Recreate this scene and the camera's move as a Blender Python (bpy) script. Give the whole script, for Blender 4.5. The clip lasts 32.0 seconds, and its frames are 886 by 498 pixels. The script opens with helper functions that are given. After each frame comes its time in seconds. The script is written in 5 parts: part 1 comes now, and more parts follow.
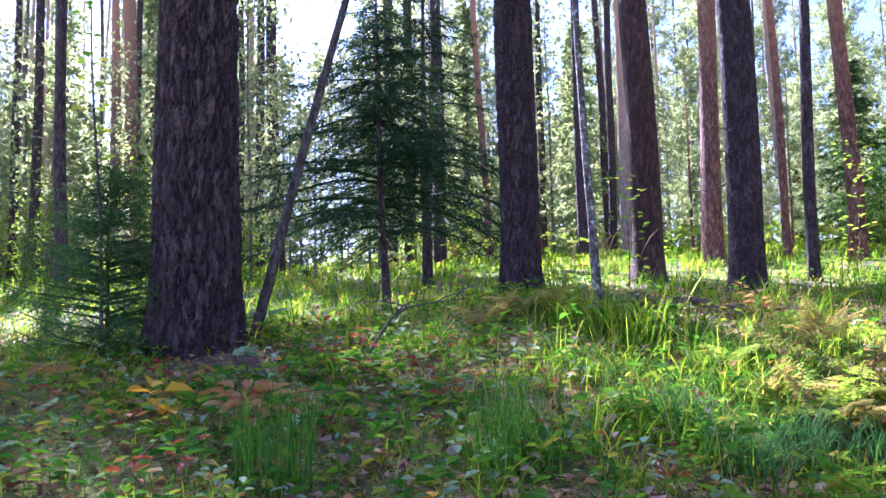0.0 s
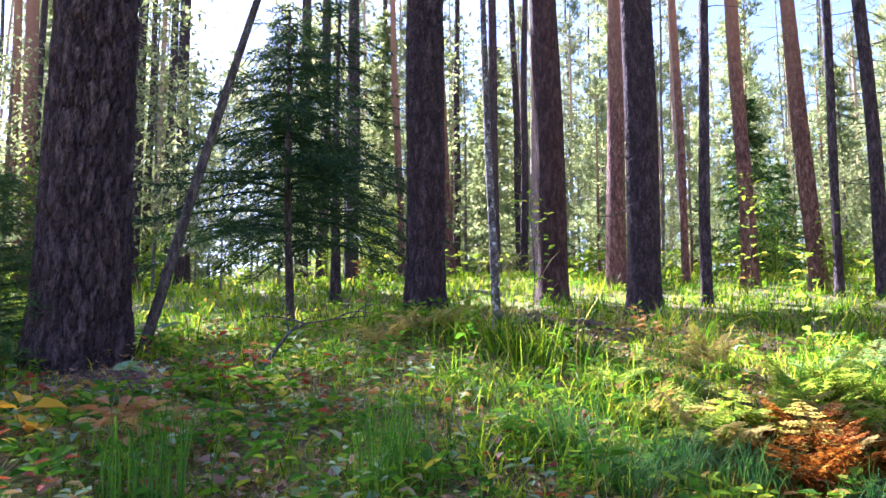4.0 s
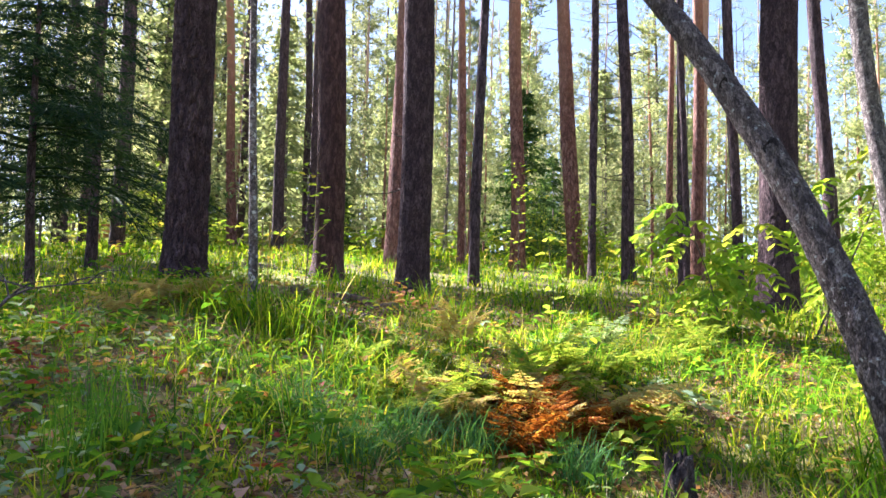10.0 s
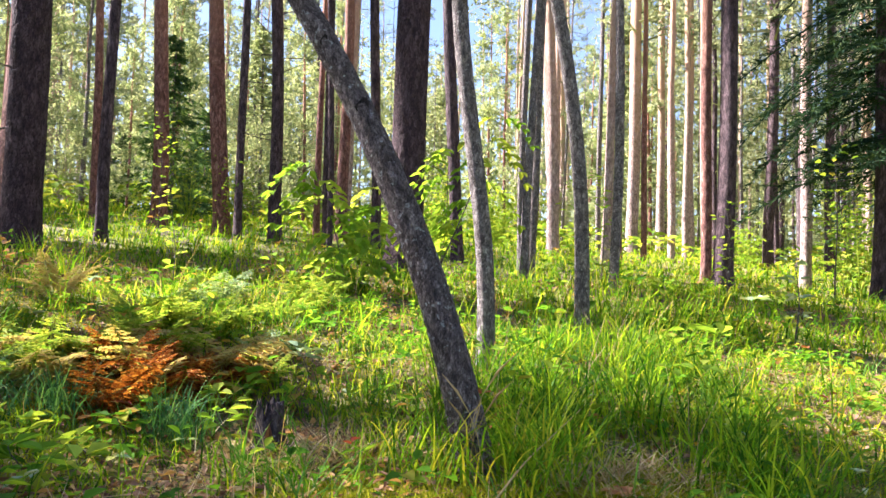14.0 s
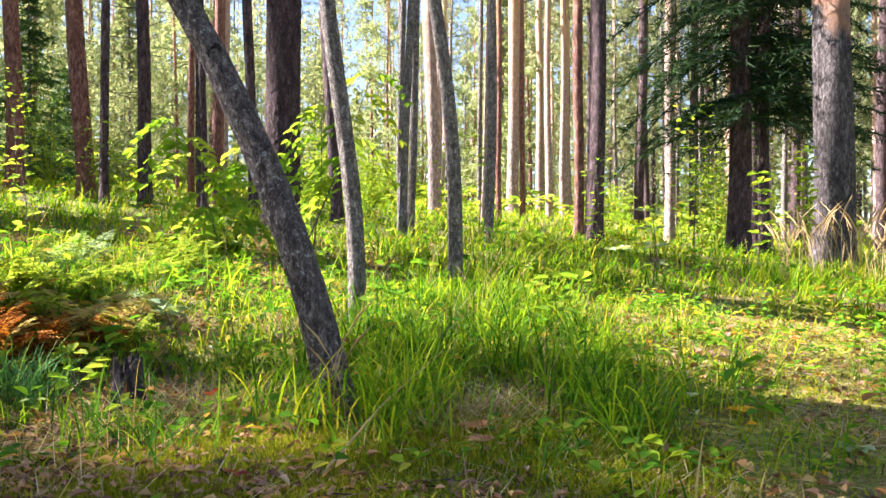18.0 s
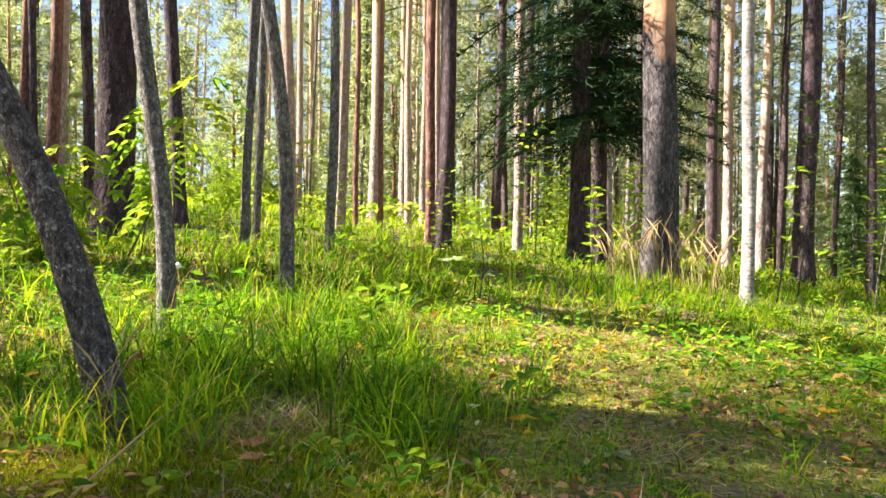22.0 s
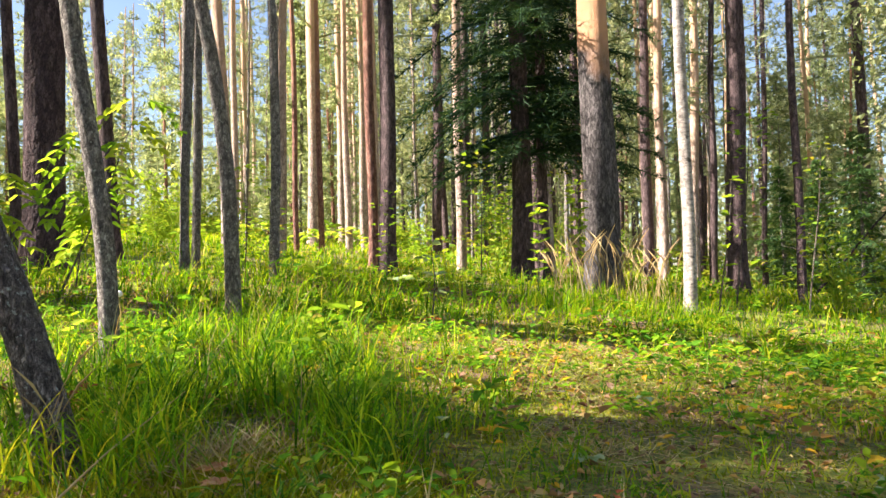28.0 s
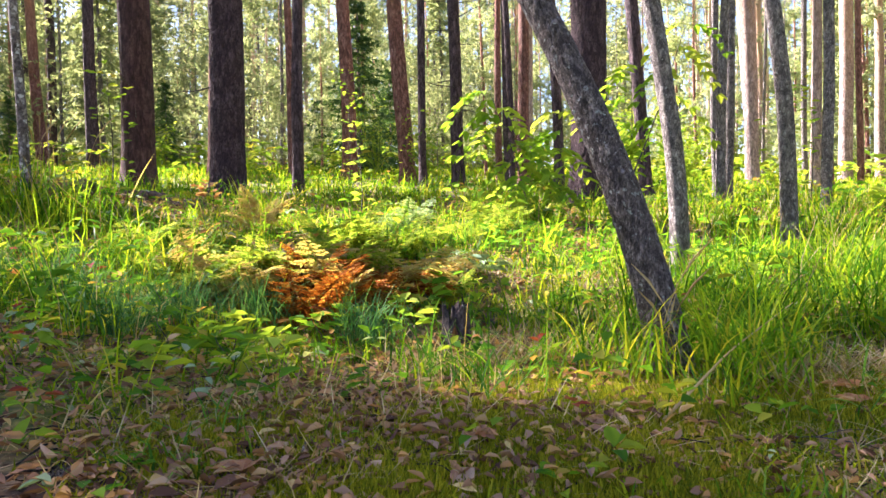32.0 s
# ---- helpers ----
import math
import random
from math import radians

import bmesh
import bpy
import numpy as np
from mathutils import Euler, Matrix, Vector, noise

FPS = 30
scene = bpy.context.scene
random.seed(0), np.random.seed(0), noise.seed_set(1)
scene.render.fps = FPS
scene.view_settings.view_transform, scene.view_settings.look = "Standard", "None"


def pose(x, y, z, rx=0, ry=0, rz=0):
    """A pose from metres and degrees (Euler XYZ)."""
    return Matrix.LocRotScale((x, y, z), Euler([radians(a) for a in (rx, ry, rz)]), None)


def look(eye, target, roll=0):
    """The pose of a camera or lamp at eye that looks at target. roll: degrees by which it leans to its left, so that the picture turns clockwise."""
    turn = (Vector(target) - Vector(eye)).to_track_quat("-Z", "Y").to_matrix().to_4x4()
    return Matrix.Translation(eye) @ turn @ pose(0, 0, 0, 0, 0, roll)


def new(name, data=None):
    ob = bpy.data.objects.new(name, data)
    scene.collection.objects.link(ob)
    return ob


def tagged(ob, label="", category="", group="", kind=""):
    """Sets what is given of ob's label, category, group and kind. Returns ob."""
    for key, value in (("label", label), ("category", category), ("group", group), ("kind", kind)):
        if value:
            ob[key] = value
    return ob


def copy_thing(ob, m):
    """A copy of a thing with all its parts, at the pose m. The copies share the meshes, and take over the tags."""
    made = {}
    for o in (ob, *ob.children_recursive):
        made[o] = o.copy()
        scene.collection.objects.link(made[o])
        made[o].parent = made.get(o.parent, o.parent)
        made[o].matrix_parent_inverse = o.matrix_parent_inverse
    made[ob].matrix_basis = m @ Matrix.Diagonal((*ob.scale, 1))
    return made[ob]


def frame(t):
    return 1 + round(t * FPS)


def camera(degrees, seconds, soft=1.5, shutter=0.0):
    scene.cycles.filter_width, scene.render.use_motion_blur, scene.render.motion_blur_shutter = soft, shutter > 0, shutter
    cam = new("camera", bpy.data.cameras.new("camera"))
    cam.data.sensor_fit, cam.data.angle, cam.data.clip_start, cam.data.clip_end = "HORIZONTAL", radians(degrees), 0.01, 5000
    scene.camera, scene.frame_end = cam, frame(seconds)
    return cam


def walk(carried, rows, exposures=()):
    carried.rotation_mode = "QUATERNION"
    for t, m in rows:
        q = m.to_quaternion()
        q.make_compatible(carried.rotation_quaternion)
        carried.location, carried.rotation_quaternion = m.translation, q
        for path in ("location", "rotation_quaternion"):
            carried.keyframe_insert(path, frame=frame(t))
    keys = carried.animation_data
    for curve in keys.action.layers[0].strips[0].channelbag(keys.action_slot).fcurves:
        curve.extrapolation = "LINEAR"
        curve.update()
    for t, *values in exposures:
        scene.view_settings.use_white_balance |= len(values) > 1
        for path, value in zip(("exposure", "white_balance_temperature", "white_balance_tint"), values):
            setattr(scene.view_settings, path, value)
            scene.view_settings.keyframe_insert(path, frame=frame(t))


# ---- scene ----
cam = camera(60.4, 32.0)
EXPOSURES = [(0, 2.98, 4800, 40), (4, 2.92, 5100, 37), (9, 2.76, 5600, 30), (13, 2.62, 5800, 27), (19, 2.7, 6100, 22), (23, 2.36, 6450, 15), (25, 2.32, 6500, 15), (28.5, 2.36, 6500, 17), (30.5, 2.62, 6150, 23), (32, 2.88, 6000, 29)]
PATH = [
    (0, (0.187, 0.346, 0.691), (0.147, 2.338, 0.865), -1.1),
    (0.5, (0.178, 0.341, 0.684), (0.103, 2.332, 0.867), -1.2),
    (1, (0.184, 0.323, 0.692), (0.079, 2.313, 0.869), -1.3),
    (1.5, (0.174, 0.317, 0.691), (0.045, 2.305, 0.869), -1.5),
    (2, (0.168, 0.321, 0.692), (0.022, 2.308, 0.869), -1.6),
    (2.5, (0.181, 0.328, 0.701), (0.044, 2.314, 0.889), -1.6),
    (3, (0.218, 0.337, 0.699), (0.181, 2.327, 0.901), -1.2),
    (3.5, (0.248, 0.352, 0.696), (0.348, 2.338, 0.909), -0.6),
    (4, (0.283, 0.347, 0.697), (0.463, 2.327, 0.914), 0.1),
    (4.5, (0.308, 0.351, 0.693), (0.547, 2.324, 0.914), 0.7),
    (6.5, (0.363, 0.373, 0.693), (0.767, 2.321, 0.905), 1.9),
    (7, (0.381, 0.364, 0.689), (0.82, 2.304, 0.903), 1.9),
    (7.5, (0.395, 0.368, 0.69), (0.873, 2.299, 0.898), 2.0),
    (8, (0.41, 0.37, 0.681), (0.924, 2.292, 0.884), 1.9),
    (8.5, (0.447, 0.36, 0.684), (0.996, 2.273, 0.883), 1.9),
    (9, (0.463, 0.357, 0.672), (1.071, 2.254, 0.859), 1.6),
    (9.5, (0.475, 0.352, 0.672), (1.134, 2.232, 0.849), 1.6),
    (10, (0.5, 0.341, 0.672), (1.208, 2.204, 0.837), 1.4),
    (10.5, (0.52, 0.32, 0.67), (1.3, 2.155, 0.828), 1.3),
    (11, (0.547, 0.309, 0.668), (1.403, 2.111, 0.809), 1.0),
    (11.5, (0.563, 0.321, 0.653), (1.513, 2.075, 0.789), 1.1),
    (12, (0.604, 0.276, 0.65), (1.711, 1.938, 0.769), 1.4),
    (12.5, (0.647, 0.263, 0.645), (1.908, 1.811, 0.759), 1.5),
    (13, (0.658, 0.247, 0.641), (1.973, 1.751, 0.744), 1.5),
    (13.5, (0.676, 0.238, 0.64), (2.049, 1.689, 0.733), 1.4),
    (14, (0.713, 0.227, 0.63), (2.151, 1.614, 0.719), 1.5),
    (14.5, (0.762, 0.21, 0.628), (2.276, 1.515, 0.706), 1.6),
    (15, (0.797, 0.18, 0.618), (2.414, 1.355, 0.688), 1.5),
    (15.5, (0.81, 0.162, 0.616), (2.49, 1.245, 0.672), 1.4),
    (17.5, (0.752, 0.093, 0.597), (2.431, 1.18, 0.603), 0.5),
    (18, (0.754, 0.125, 0.57), (2.382, 1.287, 0.568), 0.1),
    (18.5, (0.757, 0.158, 0.525), (2.271, 1.465, 0.505), -0.4),
    (19, (0.772, 0.13, 0.526), (2.248, 1.479, 0.484), -0.7),
    (19.5, (0.779, 0.112, 0.554), (2.264, 1.451, 0.505), -0.8),
    (20, (0.81, 0.095, 0.563), (2.336, 1.386, 0.502), -0.8),
    (20.5, (0.851, 0.026, 0.587), (2.469, 1.199, 0.531), -0.5),
    (21, (0.853, -0.024, 0.603), (2.543, 1.045, 0.562), 0.0),
    (21.5, (0.861, -0.063, 0.607), (2.597, 0.929, 0.591), 0.4),
    (22, (0.879, -0.157, 0.614), (2.679, 0.715, 0.628), 0.8),
    (22.5, (0.864, -0.2, 0.606), (2.688, 0.62, 0.643), 1.0),
    (23, (0.882, -0.191, 0.6), (2.72, 0.597, 0.645), 1.1),
    (23.5, (0.886, -0.192, 0.598), (2.743, 0.549, 0.655), 0.9),
    (24, (0.9, -0.202, 0.598), (2.772, 0.5, 0.664), 0.7),
    (24.5, (0.916, -0.218, 0.607), (2.807, 0.43, 0.679), 0.5),
    (25, (0.906, -0.245, 0.598), (2.812, 0.353, 0.682), 0.2),
    (25.5, (0.906, -0.219, 0.61), (2.827, 0.332, 0.692), -0.0),
    (27.5, (0.907, -0.106, 0.562), (2.836, 0.417, 0.647), -1.2),
    (28, (0.905, -0.051, 0.551), (2.767, 0.674, 0.631), -1.5),
    (28.5, (0.885, -0.02, 0.544), (2.677, 0.864, 0.627), -1.6),
    (29, (0.848, 0.004, 0.535), (2.54, 1.068, 0.604), -1.4),
    (29.5, (0.833, 0.029, 0.528), (2.472, 1.175, 0.583), -1.3),
    (30, (0.814, 0.061, 0.508), (2.389, 1.294, 0.549), -1.2),
    (30.5, (0.803, 0.105, 0.491), (2.241, 1.494, 0.508), -1.1),
    (31, (0.809, 0.188, 0.479), (2.116, 1.703, 0.486), -1.0),
    (31.5, (0.828, 0.241, 0.47), (2.017, 1.849, 0.465), -1.1),
    (32, (0.811, 0.305, 0.412), (1.873, 2.0, 0.38), -1.1),
]
walk(cam, [(t, look(eye, target, roll)) for t, eye, target, roll in PATH], EXPOSURES)

# ---- light ----
SUN_AZ, SUN_EL = radians(28.0), radians(41.0)      # sun to the left of +y, over the hill
sky_world = bpy.data.worlds.new("sky")
scene.world = sky_world
sky_world.use_nodes = True
wn = sky_world.node_tree.nodes
sky = wn.new("ShaderNodeTexSky")
sky.sky_type, sky.sun_disc = "NISHITA", False
sky.sun_elevation, sky.sun_rotation = SUN_EL, -SUN_AZ
sky.air_density, sky.dust_density = 1.0, .7
wn["Background"].inputs["Strength"].default_value = 0.05
sky_world.node_tree.links.new(sky.outputs[0], wn["Background"].inputs["Color"])
sun = new("sun", bpy.data.lights.new("sun", "SUN"))
sun.data.energy, sun.data.angle, sun.data.color = 5.0, radians(0.6), (1.0, 0.93, 0.80)
to_sun = Vector((-math.sin(SUN_AZ) * math.cos(SUN_EL), math.cos(SUN_AZ) * math.cos(SUN_EL), math.sin(SUN_EL)))
sun.matrix_world = look(to_sun * 60, (0, 0, 0))

rng = np.random.default_rng(7)


# ---- ground form ----
BUMPS = [(1.0, 6.3, .29, 1.3), (-1.7, 5.3, .2, 1.1), (2.4, 3.0, -.2, 1.2), (7.2, 10.4, -.12, 2.2), (7.6, 3.6, .12, 1.6),
         (11, 2.5, .1, 3.0), (-.7, 3.3, .08, 1.0), (5.6, 3.5, -.1, 1.0)]


def ground_z(x, y):
    x, y = np.asarray(x, float), np.asarray(y, float)
    z = -.30 + .0265 * 30 * np.tanh(x / 30) + .132 * 30 * np.tanh(y / 30)
    for bx, by, a, r in BUMPS:
        z = z + a * np.exp(-((x - bx) ** 2 + (y - by) ** 2) / (r * r))
    return z + .018 * np.sin(3.1 * x + 1.3 * np.sin(2.3 * y)) * np.sin(2.7 * y + .8 * np.sin(3.3 * x))


# ---- mesh helpers ----
def mesh(name, verts, faces, mats, index=None, smooth=True):
    """A mesh from arrays: verts (n, 3); faces: arrays of triangles or quads; index: a material number per face."""
    verts = np.asarray(verts, np.float32)
    faces = [np.asarray(f, np.int32) for f in faces if len(f)]
    me = bpy.data.meshes.new(name)
    me.vertices.add(len(verts))
    me.vertices.foreach_set("co", verts.ravel())
    total = np.concatenate([np.full(len(f), f.shape[1]) for f in faces]).astype(np.int32)
    loops = np.concatenate([f.ravel() for f in faces]).astype(np.int32)
    me.loops.add(len(loops))
    me.loops.foreach_set("vertex_index", loops)
    me.polygons.add(len(total))
    me.polygons.foreach_set("loop_start", np.concatenate([[0], np.cumsum(total)[:-1]]).astype(np.int32))
    me.polygons.foreach_set("loop_total", total)
    me.polygons.foreach_set("use_smooth", np.full(len(total), smooth))
    for m in mats:
        me.materials.append(m)
    if index is not None:
        me.polygons.foreach_set("material_index", np.asarray(index, np.int32))
    me.update(calc_edges=True)
    return me


class Heap:
    """Gathers loose geometry into one mesh."""
    def __init__(self):
        self.v, self.f3, self.f4, self.n = [], [], [], 0

    def add(self, v, f3=None, f4=None):
        v = np.asarray(v, float).reshape(-1, 3)
        if f3 is not None and len(f3):
            self.f3.append(np.asarray(f3) + self.n)
        if f4 is not None and len(f4):
            self.f4.append(np.asarray(f4) + self.n)
        self.v.append(v)
        self.n += len(v)

    def build(self, name, mat, smooth=True):
        faces = [np.concatenate(f) for f in (self.f3, self.f4) if f]
        return mesh(name, np.concatenate(self.v), faces, [mat], smooth=smooth)


def part(name, data, parent, label=""):
    ob = new(name, data)
    ob.parent = parent
    return tagged(ob, label)


def thing(name, x, y, z, label, category, group="", kind=""):
    ob = new(name)
    ob.empty_display_size = .1
    ob.location = (x, y, z)
    return tagged(ob, label, category, group, kind)


def unit(a):
    return a / np.maximum(np.linalg.norm(a, axis=-1, keepdims=True), 1e-9)


def tube(points, radii, sides):
    """Verts and quads of a tube along points."""
    p, r = np.asarray(points, float), np.asarray(radii, float)
    d = unit(np.gradient(p, axis=0))
    ref = np.where(np.abs(d[:, 2:3]) > .9, np.array([[1., 0, 0]]), np.array([[0, 0, 1.]]))
    a = unit(np.cross(d, ref))
    b = np.cross(d, a)
    th = np.linspace(0, 2 * math.pi, sides, endpoint=False)
    v = p[:, None] + r[:, None, None] * (np.cos(th)[None, :, None] * a[:, None] + np.sin(th)[None, :, None] * b[:, None])
    i = np.arange(len(p) - 1)[:, None] * sides
    k = np.arange(sides)[None]
    k2 = (k + 1) % sides
    q = np.stack([i + k, i + k2, i + sides + k2, i + sides + k], -1).reshape(-1, 4)
    return v.reshape(-1, 3), q


def leaves(base, way, up, length, width, fold=.25):
    """Pointed leaves folded along the midrib: six points and four faces each."""
    way = unit(way)
    side = unit(np.cross(way, up))
    nor = np.cross(side, way)
    l, w = np.asarray(length)[:, None], np.asarray(width)[:, None]
    v = np.stack([base, base + way * l * .35 + side * w * .5 + nor * w * fold, base + way * l * .72 + side * w * .34 + nor * w * fold * .5,
                  base + way * l - nor * l * .10, base + way * l * .72 - side * w * .34 + nor * w * fold * .5,
                  base + way * l * .35 - side * w * .5 + nor * w * fold], 1)
    n = np.arange(len(base))[:, None] * 6
    f4 = np.concatenate([n + [[0, 1, 2, 3]], n + [[0, 3, 4, 5]]])
    return v.reshape(-1, 3), f4


def needles(base, way, length, width):
    """Thin three-cornered needles or needle bunches."""
    way = unit(way)
    side = unit(np.cross(way, rng.normal(size=way.shape)))
    l, w = np.asarray(length)[:, None], np.asarray(width)[:, None]
    v = np.stack([base - side * w * .5, base + side * w * .5, base + way * l], 1)
    return v.reshape(-1, 3), np.arange(len(base) * 3).reshape(-1, 3)


# ---- materials ----
def material(name):
    m = bpy.data.materials.new(name)
    m.use_nodes = True
    return m, m.node_tree.nodes, m.node_tree.links, m.node_tree.nodes["Principled BSDF"]


def ramp(nodes, stops):
    r = nodes.new("ShaderNodeValToRGB")
    while len(r.color_ramp.elements) < len(stops):
        r.color_ramp.elements.new(.5)
    for e, (p, c) in zip(r.color_ramp.elements, stops):
        e.position, e.color = p, (*c, 1)
    return r


def bark(name, stops, scale=9.0, stretch=.22, bump=.5, lichen=None, high=None, crack=2.0, deep=.3, fine=1.0, grain=(.6, 1.35)):
    """Bark: grain stretched up the trunk, blotches; lichen: a second colour in patches; high: the flaky colour far up the stem."""
    m, n, l, p = material(name)
    co = n.new("ShaderNodeTexCoord")
    mp = n.new("ShaderNodeMapping")
    mp.inputs["Scale"].default_value = (1, 1, stretch)
    l.new(co.outputs["Object"], mp.inputs[0])
    a = n.new("ShaderNodeTexNoise")
    a.inputs["Scale"].default_value, a.inputs["Detail"].default_value, a.inputs["Roughness"].default_value = scale * 2, 6, .7
    l.new(mp.outputs[0], a.inputs["Vector"])
    r = ramp(n, stops)
    vo = n.new("ShaderNodeTexVoronoi")
    vo.feature, vo.inputs["Scale"].default_value = "F1", scale * 2.4
    wr = n.new("ShaderNodeMix")
    wr.data_type, wr.inputs["Factor"].default_value = "VECTOR", .11
    l.new(mp.outputs[0], wr.inputs[4])
    l.new(a.outputs["Color"], wr.inputs[5])
    l.new(wr.outputs[1], vo.inputs["Vector"])
    fl = n.new("ShaderNodeAttribute")
    fl.attribute_name = "flake"
    half = n.new("ShaderNodeMath")
    half.operation, half.inputs[1].default_value = "MULTIPLY_ADD", .7
    v2 = n.new("ShaderNodeMath")
    v2.operation, v2.inputs[1].default_value = "MULTIPLY", .3
    sep = n.new("ShaderNodeSeparateColor")
    l.new(vo.outputs["Color"], sep.inputs[0])
    l.new(sep.outputs[0], v2.inputs[0])
    l.new(fl.outputs["Fac"], half.inputs[0])
    l.new(v2.outputs[0], half.inputs[2])
    mixf = n.new("ShaderNodeMath")
    mixf.operation, mixf.inputs[1].default_value = "MULTIPLY_ADD", .28
    sub = n.new("ShaderNodeMath")
    sub.operation, sub.inputs[1].default_value = "SUBTRACT", .14
    l.new(a.outputs["Fac"], sub.inputs[0])
    l.new(half.outputs[0], mixf.inputs[0])
    l.new(sub.outputs[0], mixf.inputs[2])
    l.new(mixf.outputs[0], r.inputs[0])
    col = r.outputs[0]
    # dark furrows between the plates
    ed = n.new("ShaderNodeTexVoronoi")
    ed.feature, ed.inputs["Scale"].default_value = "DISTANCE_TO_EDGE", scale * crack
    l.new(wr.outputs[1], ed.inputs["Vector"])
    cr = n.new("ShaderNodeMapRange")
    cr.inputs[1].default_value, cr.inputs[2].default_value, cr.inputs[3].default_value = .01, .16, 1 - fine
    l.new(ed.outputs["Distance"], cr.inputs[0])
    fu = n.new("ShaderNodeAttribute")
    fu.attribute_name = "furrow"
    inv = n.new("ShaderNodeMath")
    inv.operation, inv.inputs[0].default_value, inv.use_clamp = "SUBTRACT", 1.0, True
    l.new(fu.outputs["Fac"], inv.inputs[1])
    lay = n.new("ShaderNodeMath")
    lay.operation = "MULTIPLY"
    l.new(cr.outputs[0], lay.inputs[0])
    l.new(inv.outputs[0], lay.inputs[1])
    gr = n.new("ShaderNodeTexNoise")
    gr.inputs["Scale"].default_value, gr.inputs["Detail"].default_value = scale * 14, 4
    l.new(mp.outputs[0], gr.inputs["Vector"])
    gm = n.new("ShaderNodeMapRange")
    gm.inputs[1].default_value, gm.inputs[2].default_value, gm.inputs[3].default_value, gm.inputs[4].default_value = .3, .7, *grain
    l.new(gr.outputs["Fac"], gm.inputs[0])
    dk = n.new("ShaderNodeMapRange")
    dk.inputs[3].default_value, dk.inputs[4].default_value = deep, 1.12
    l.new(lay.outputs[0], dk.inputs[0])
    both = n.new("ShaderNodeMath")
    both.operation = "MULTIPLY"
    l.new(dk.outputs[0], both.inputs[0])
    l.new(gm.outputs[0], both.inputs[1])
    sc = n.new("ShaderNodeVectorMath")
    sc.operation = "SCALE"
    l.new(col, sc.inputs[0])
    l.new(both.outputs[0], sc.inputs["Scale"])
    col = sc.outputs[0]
    if high:
        s = n.new("ShaderNodeSeparateXYZ")
        l.new(co.outputs["Object"], s.inputs[0])
        wob = n.new("ShaderNodeTexNoise")
        wob.inputs["Scale"].default_value = 1.6
        l.new(co.outputs["Object"], wob.inputs["Vector"])
        ad = n.new("ShaderNodeMath")
        ad.operation, ad.inputs[1].default_value = "MULTIPLY_ADD", 2.5
        l.new(wob.outputs["Fac"], ad.inputs[0])
        l.new(s.outputs[2], ad.inputs[2])
        rr = n.new("ShaderNodeMapRange")
        rr.inputs[1].default_value, rr.inputs[2].default_value = high[1], high[2]
        l.new(ad.outputs[0], rr.inputs[0])
        mx = n.new("ShaderNodeMix")
        mx.data_type = "RGBA"
        l.new(rr.outputs[0], mx.inputs["Factor"])
        l.new(col, mx.inputs[6])
        mx.inputs[7].default_value = (*high[0], 1)
        col = mx.outputs[2]
    if lichen:
        b = n.new("ShaderNodeTexNoise")
        b.inputs["Scale"].default_value, b.inputs["Detail"].default_value, b.inputs["Roughness"].default_value = lichen[1], 5, .65
        l.new(co.outputs["Object"], b.inputs["Vector"])
        rb = ramp(n, [(lichen[2], (0, 0, 0)), (lichen[2] + .06, (1, 1, 1))])
        l.new(b.outputs["Fac"], rb.inputs[0])
        mx = n.new("ShaderNodeMix")
        mx.data_type = "RGBA"
        l.new(rb.outputs[0], mx.inputs["Factor"])
        l.new(col, mx.inputs[6])
        mx.inputs[7].default_value = (*lichen[0], 1)
        col = mx.outputs[2]
    l.new(col, p.inputs["Base Color"])
    p.inputs["Roughness"].default_value = .85
    p.inputs["Specular IOR Level"].default_value = .25
    bu = n.new("ShaderNodeBump")
    bu.inputs["Strength"].default_value, bu.inputs["Distance"].default_value = bump, .02
    hh = n.new("ShaderNodeMath")
    hh.operation, hh.inputs[1].default_value = "MULTIPLY_ADD", .6
    l.new(lay.outputs[0], hh.inputs[0])
    l.new(gr.outputs["Fac"], hh.inputs[2])
    l.new(hh.outputs[0], bu.inputs["Height"])
    l.new(bu.outputs[0], p.inputs["Normal"])
    return m


LEAF_ARGS, SINGLE = {}, {}


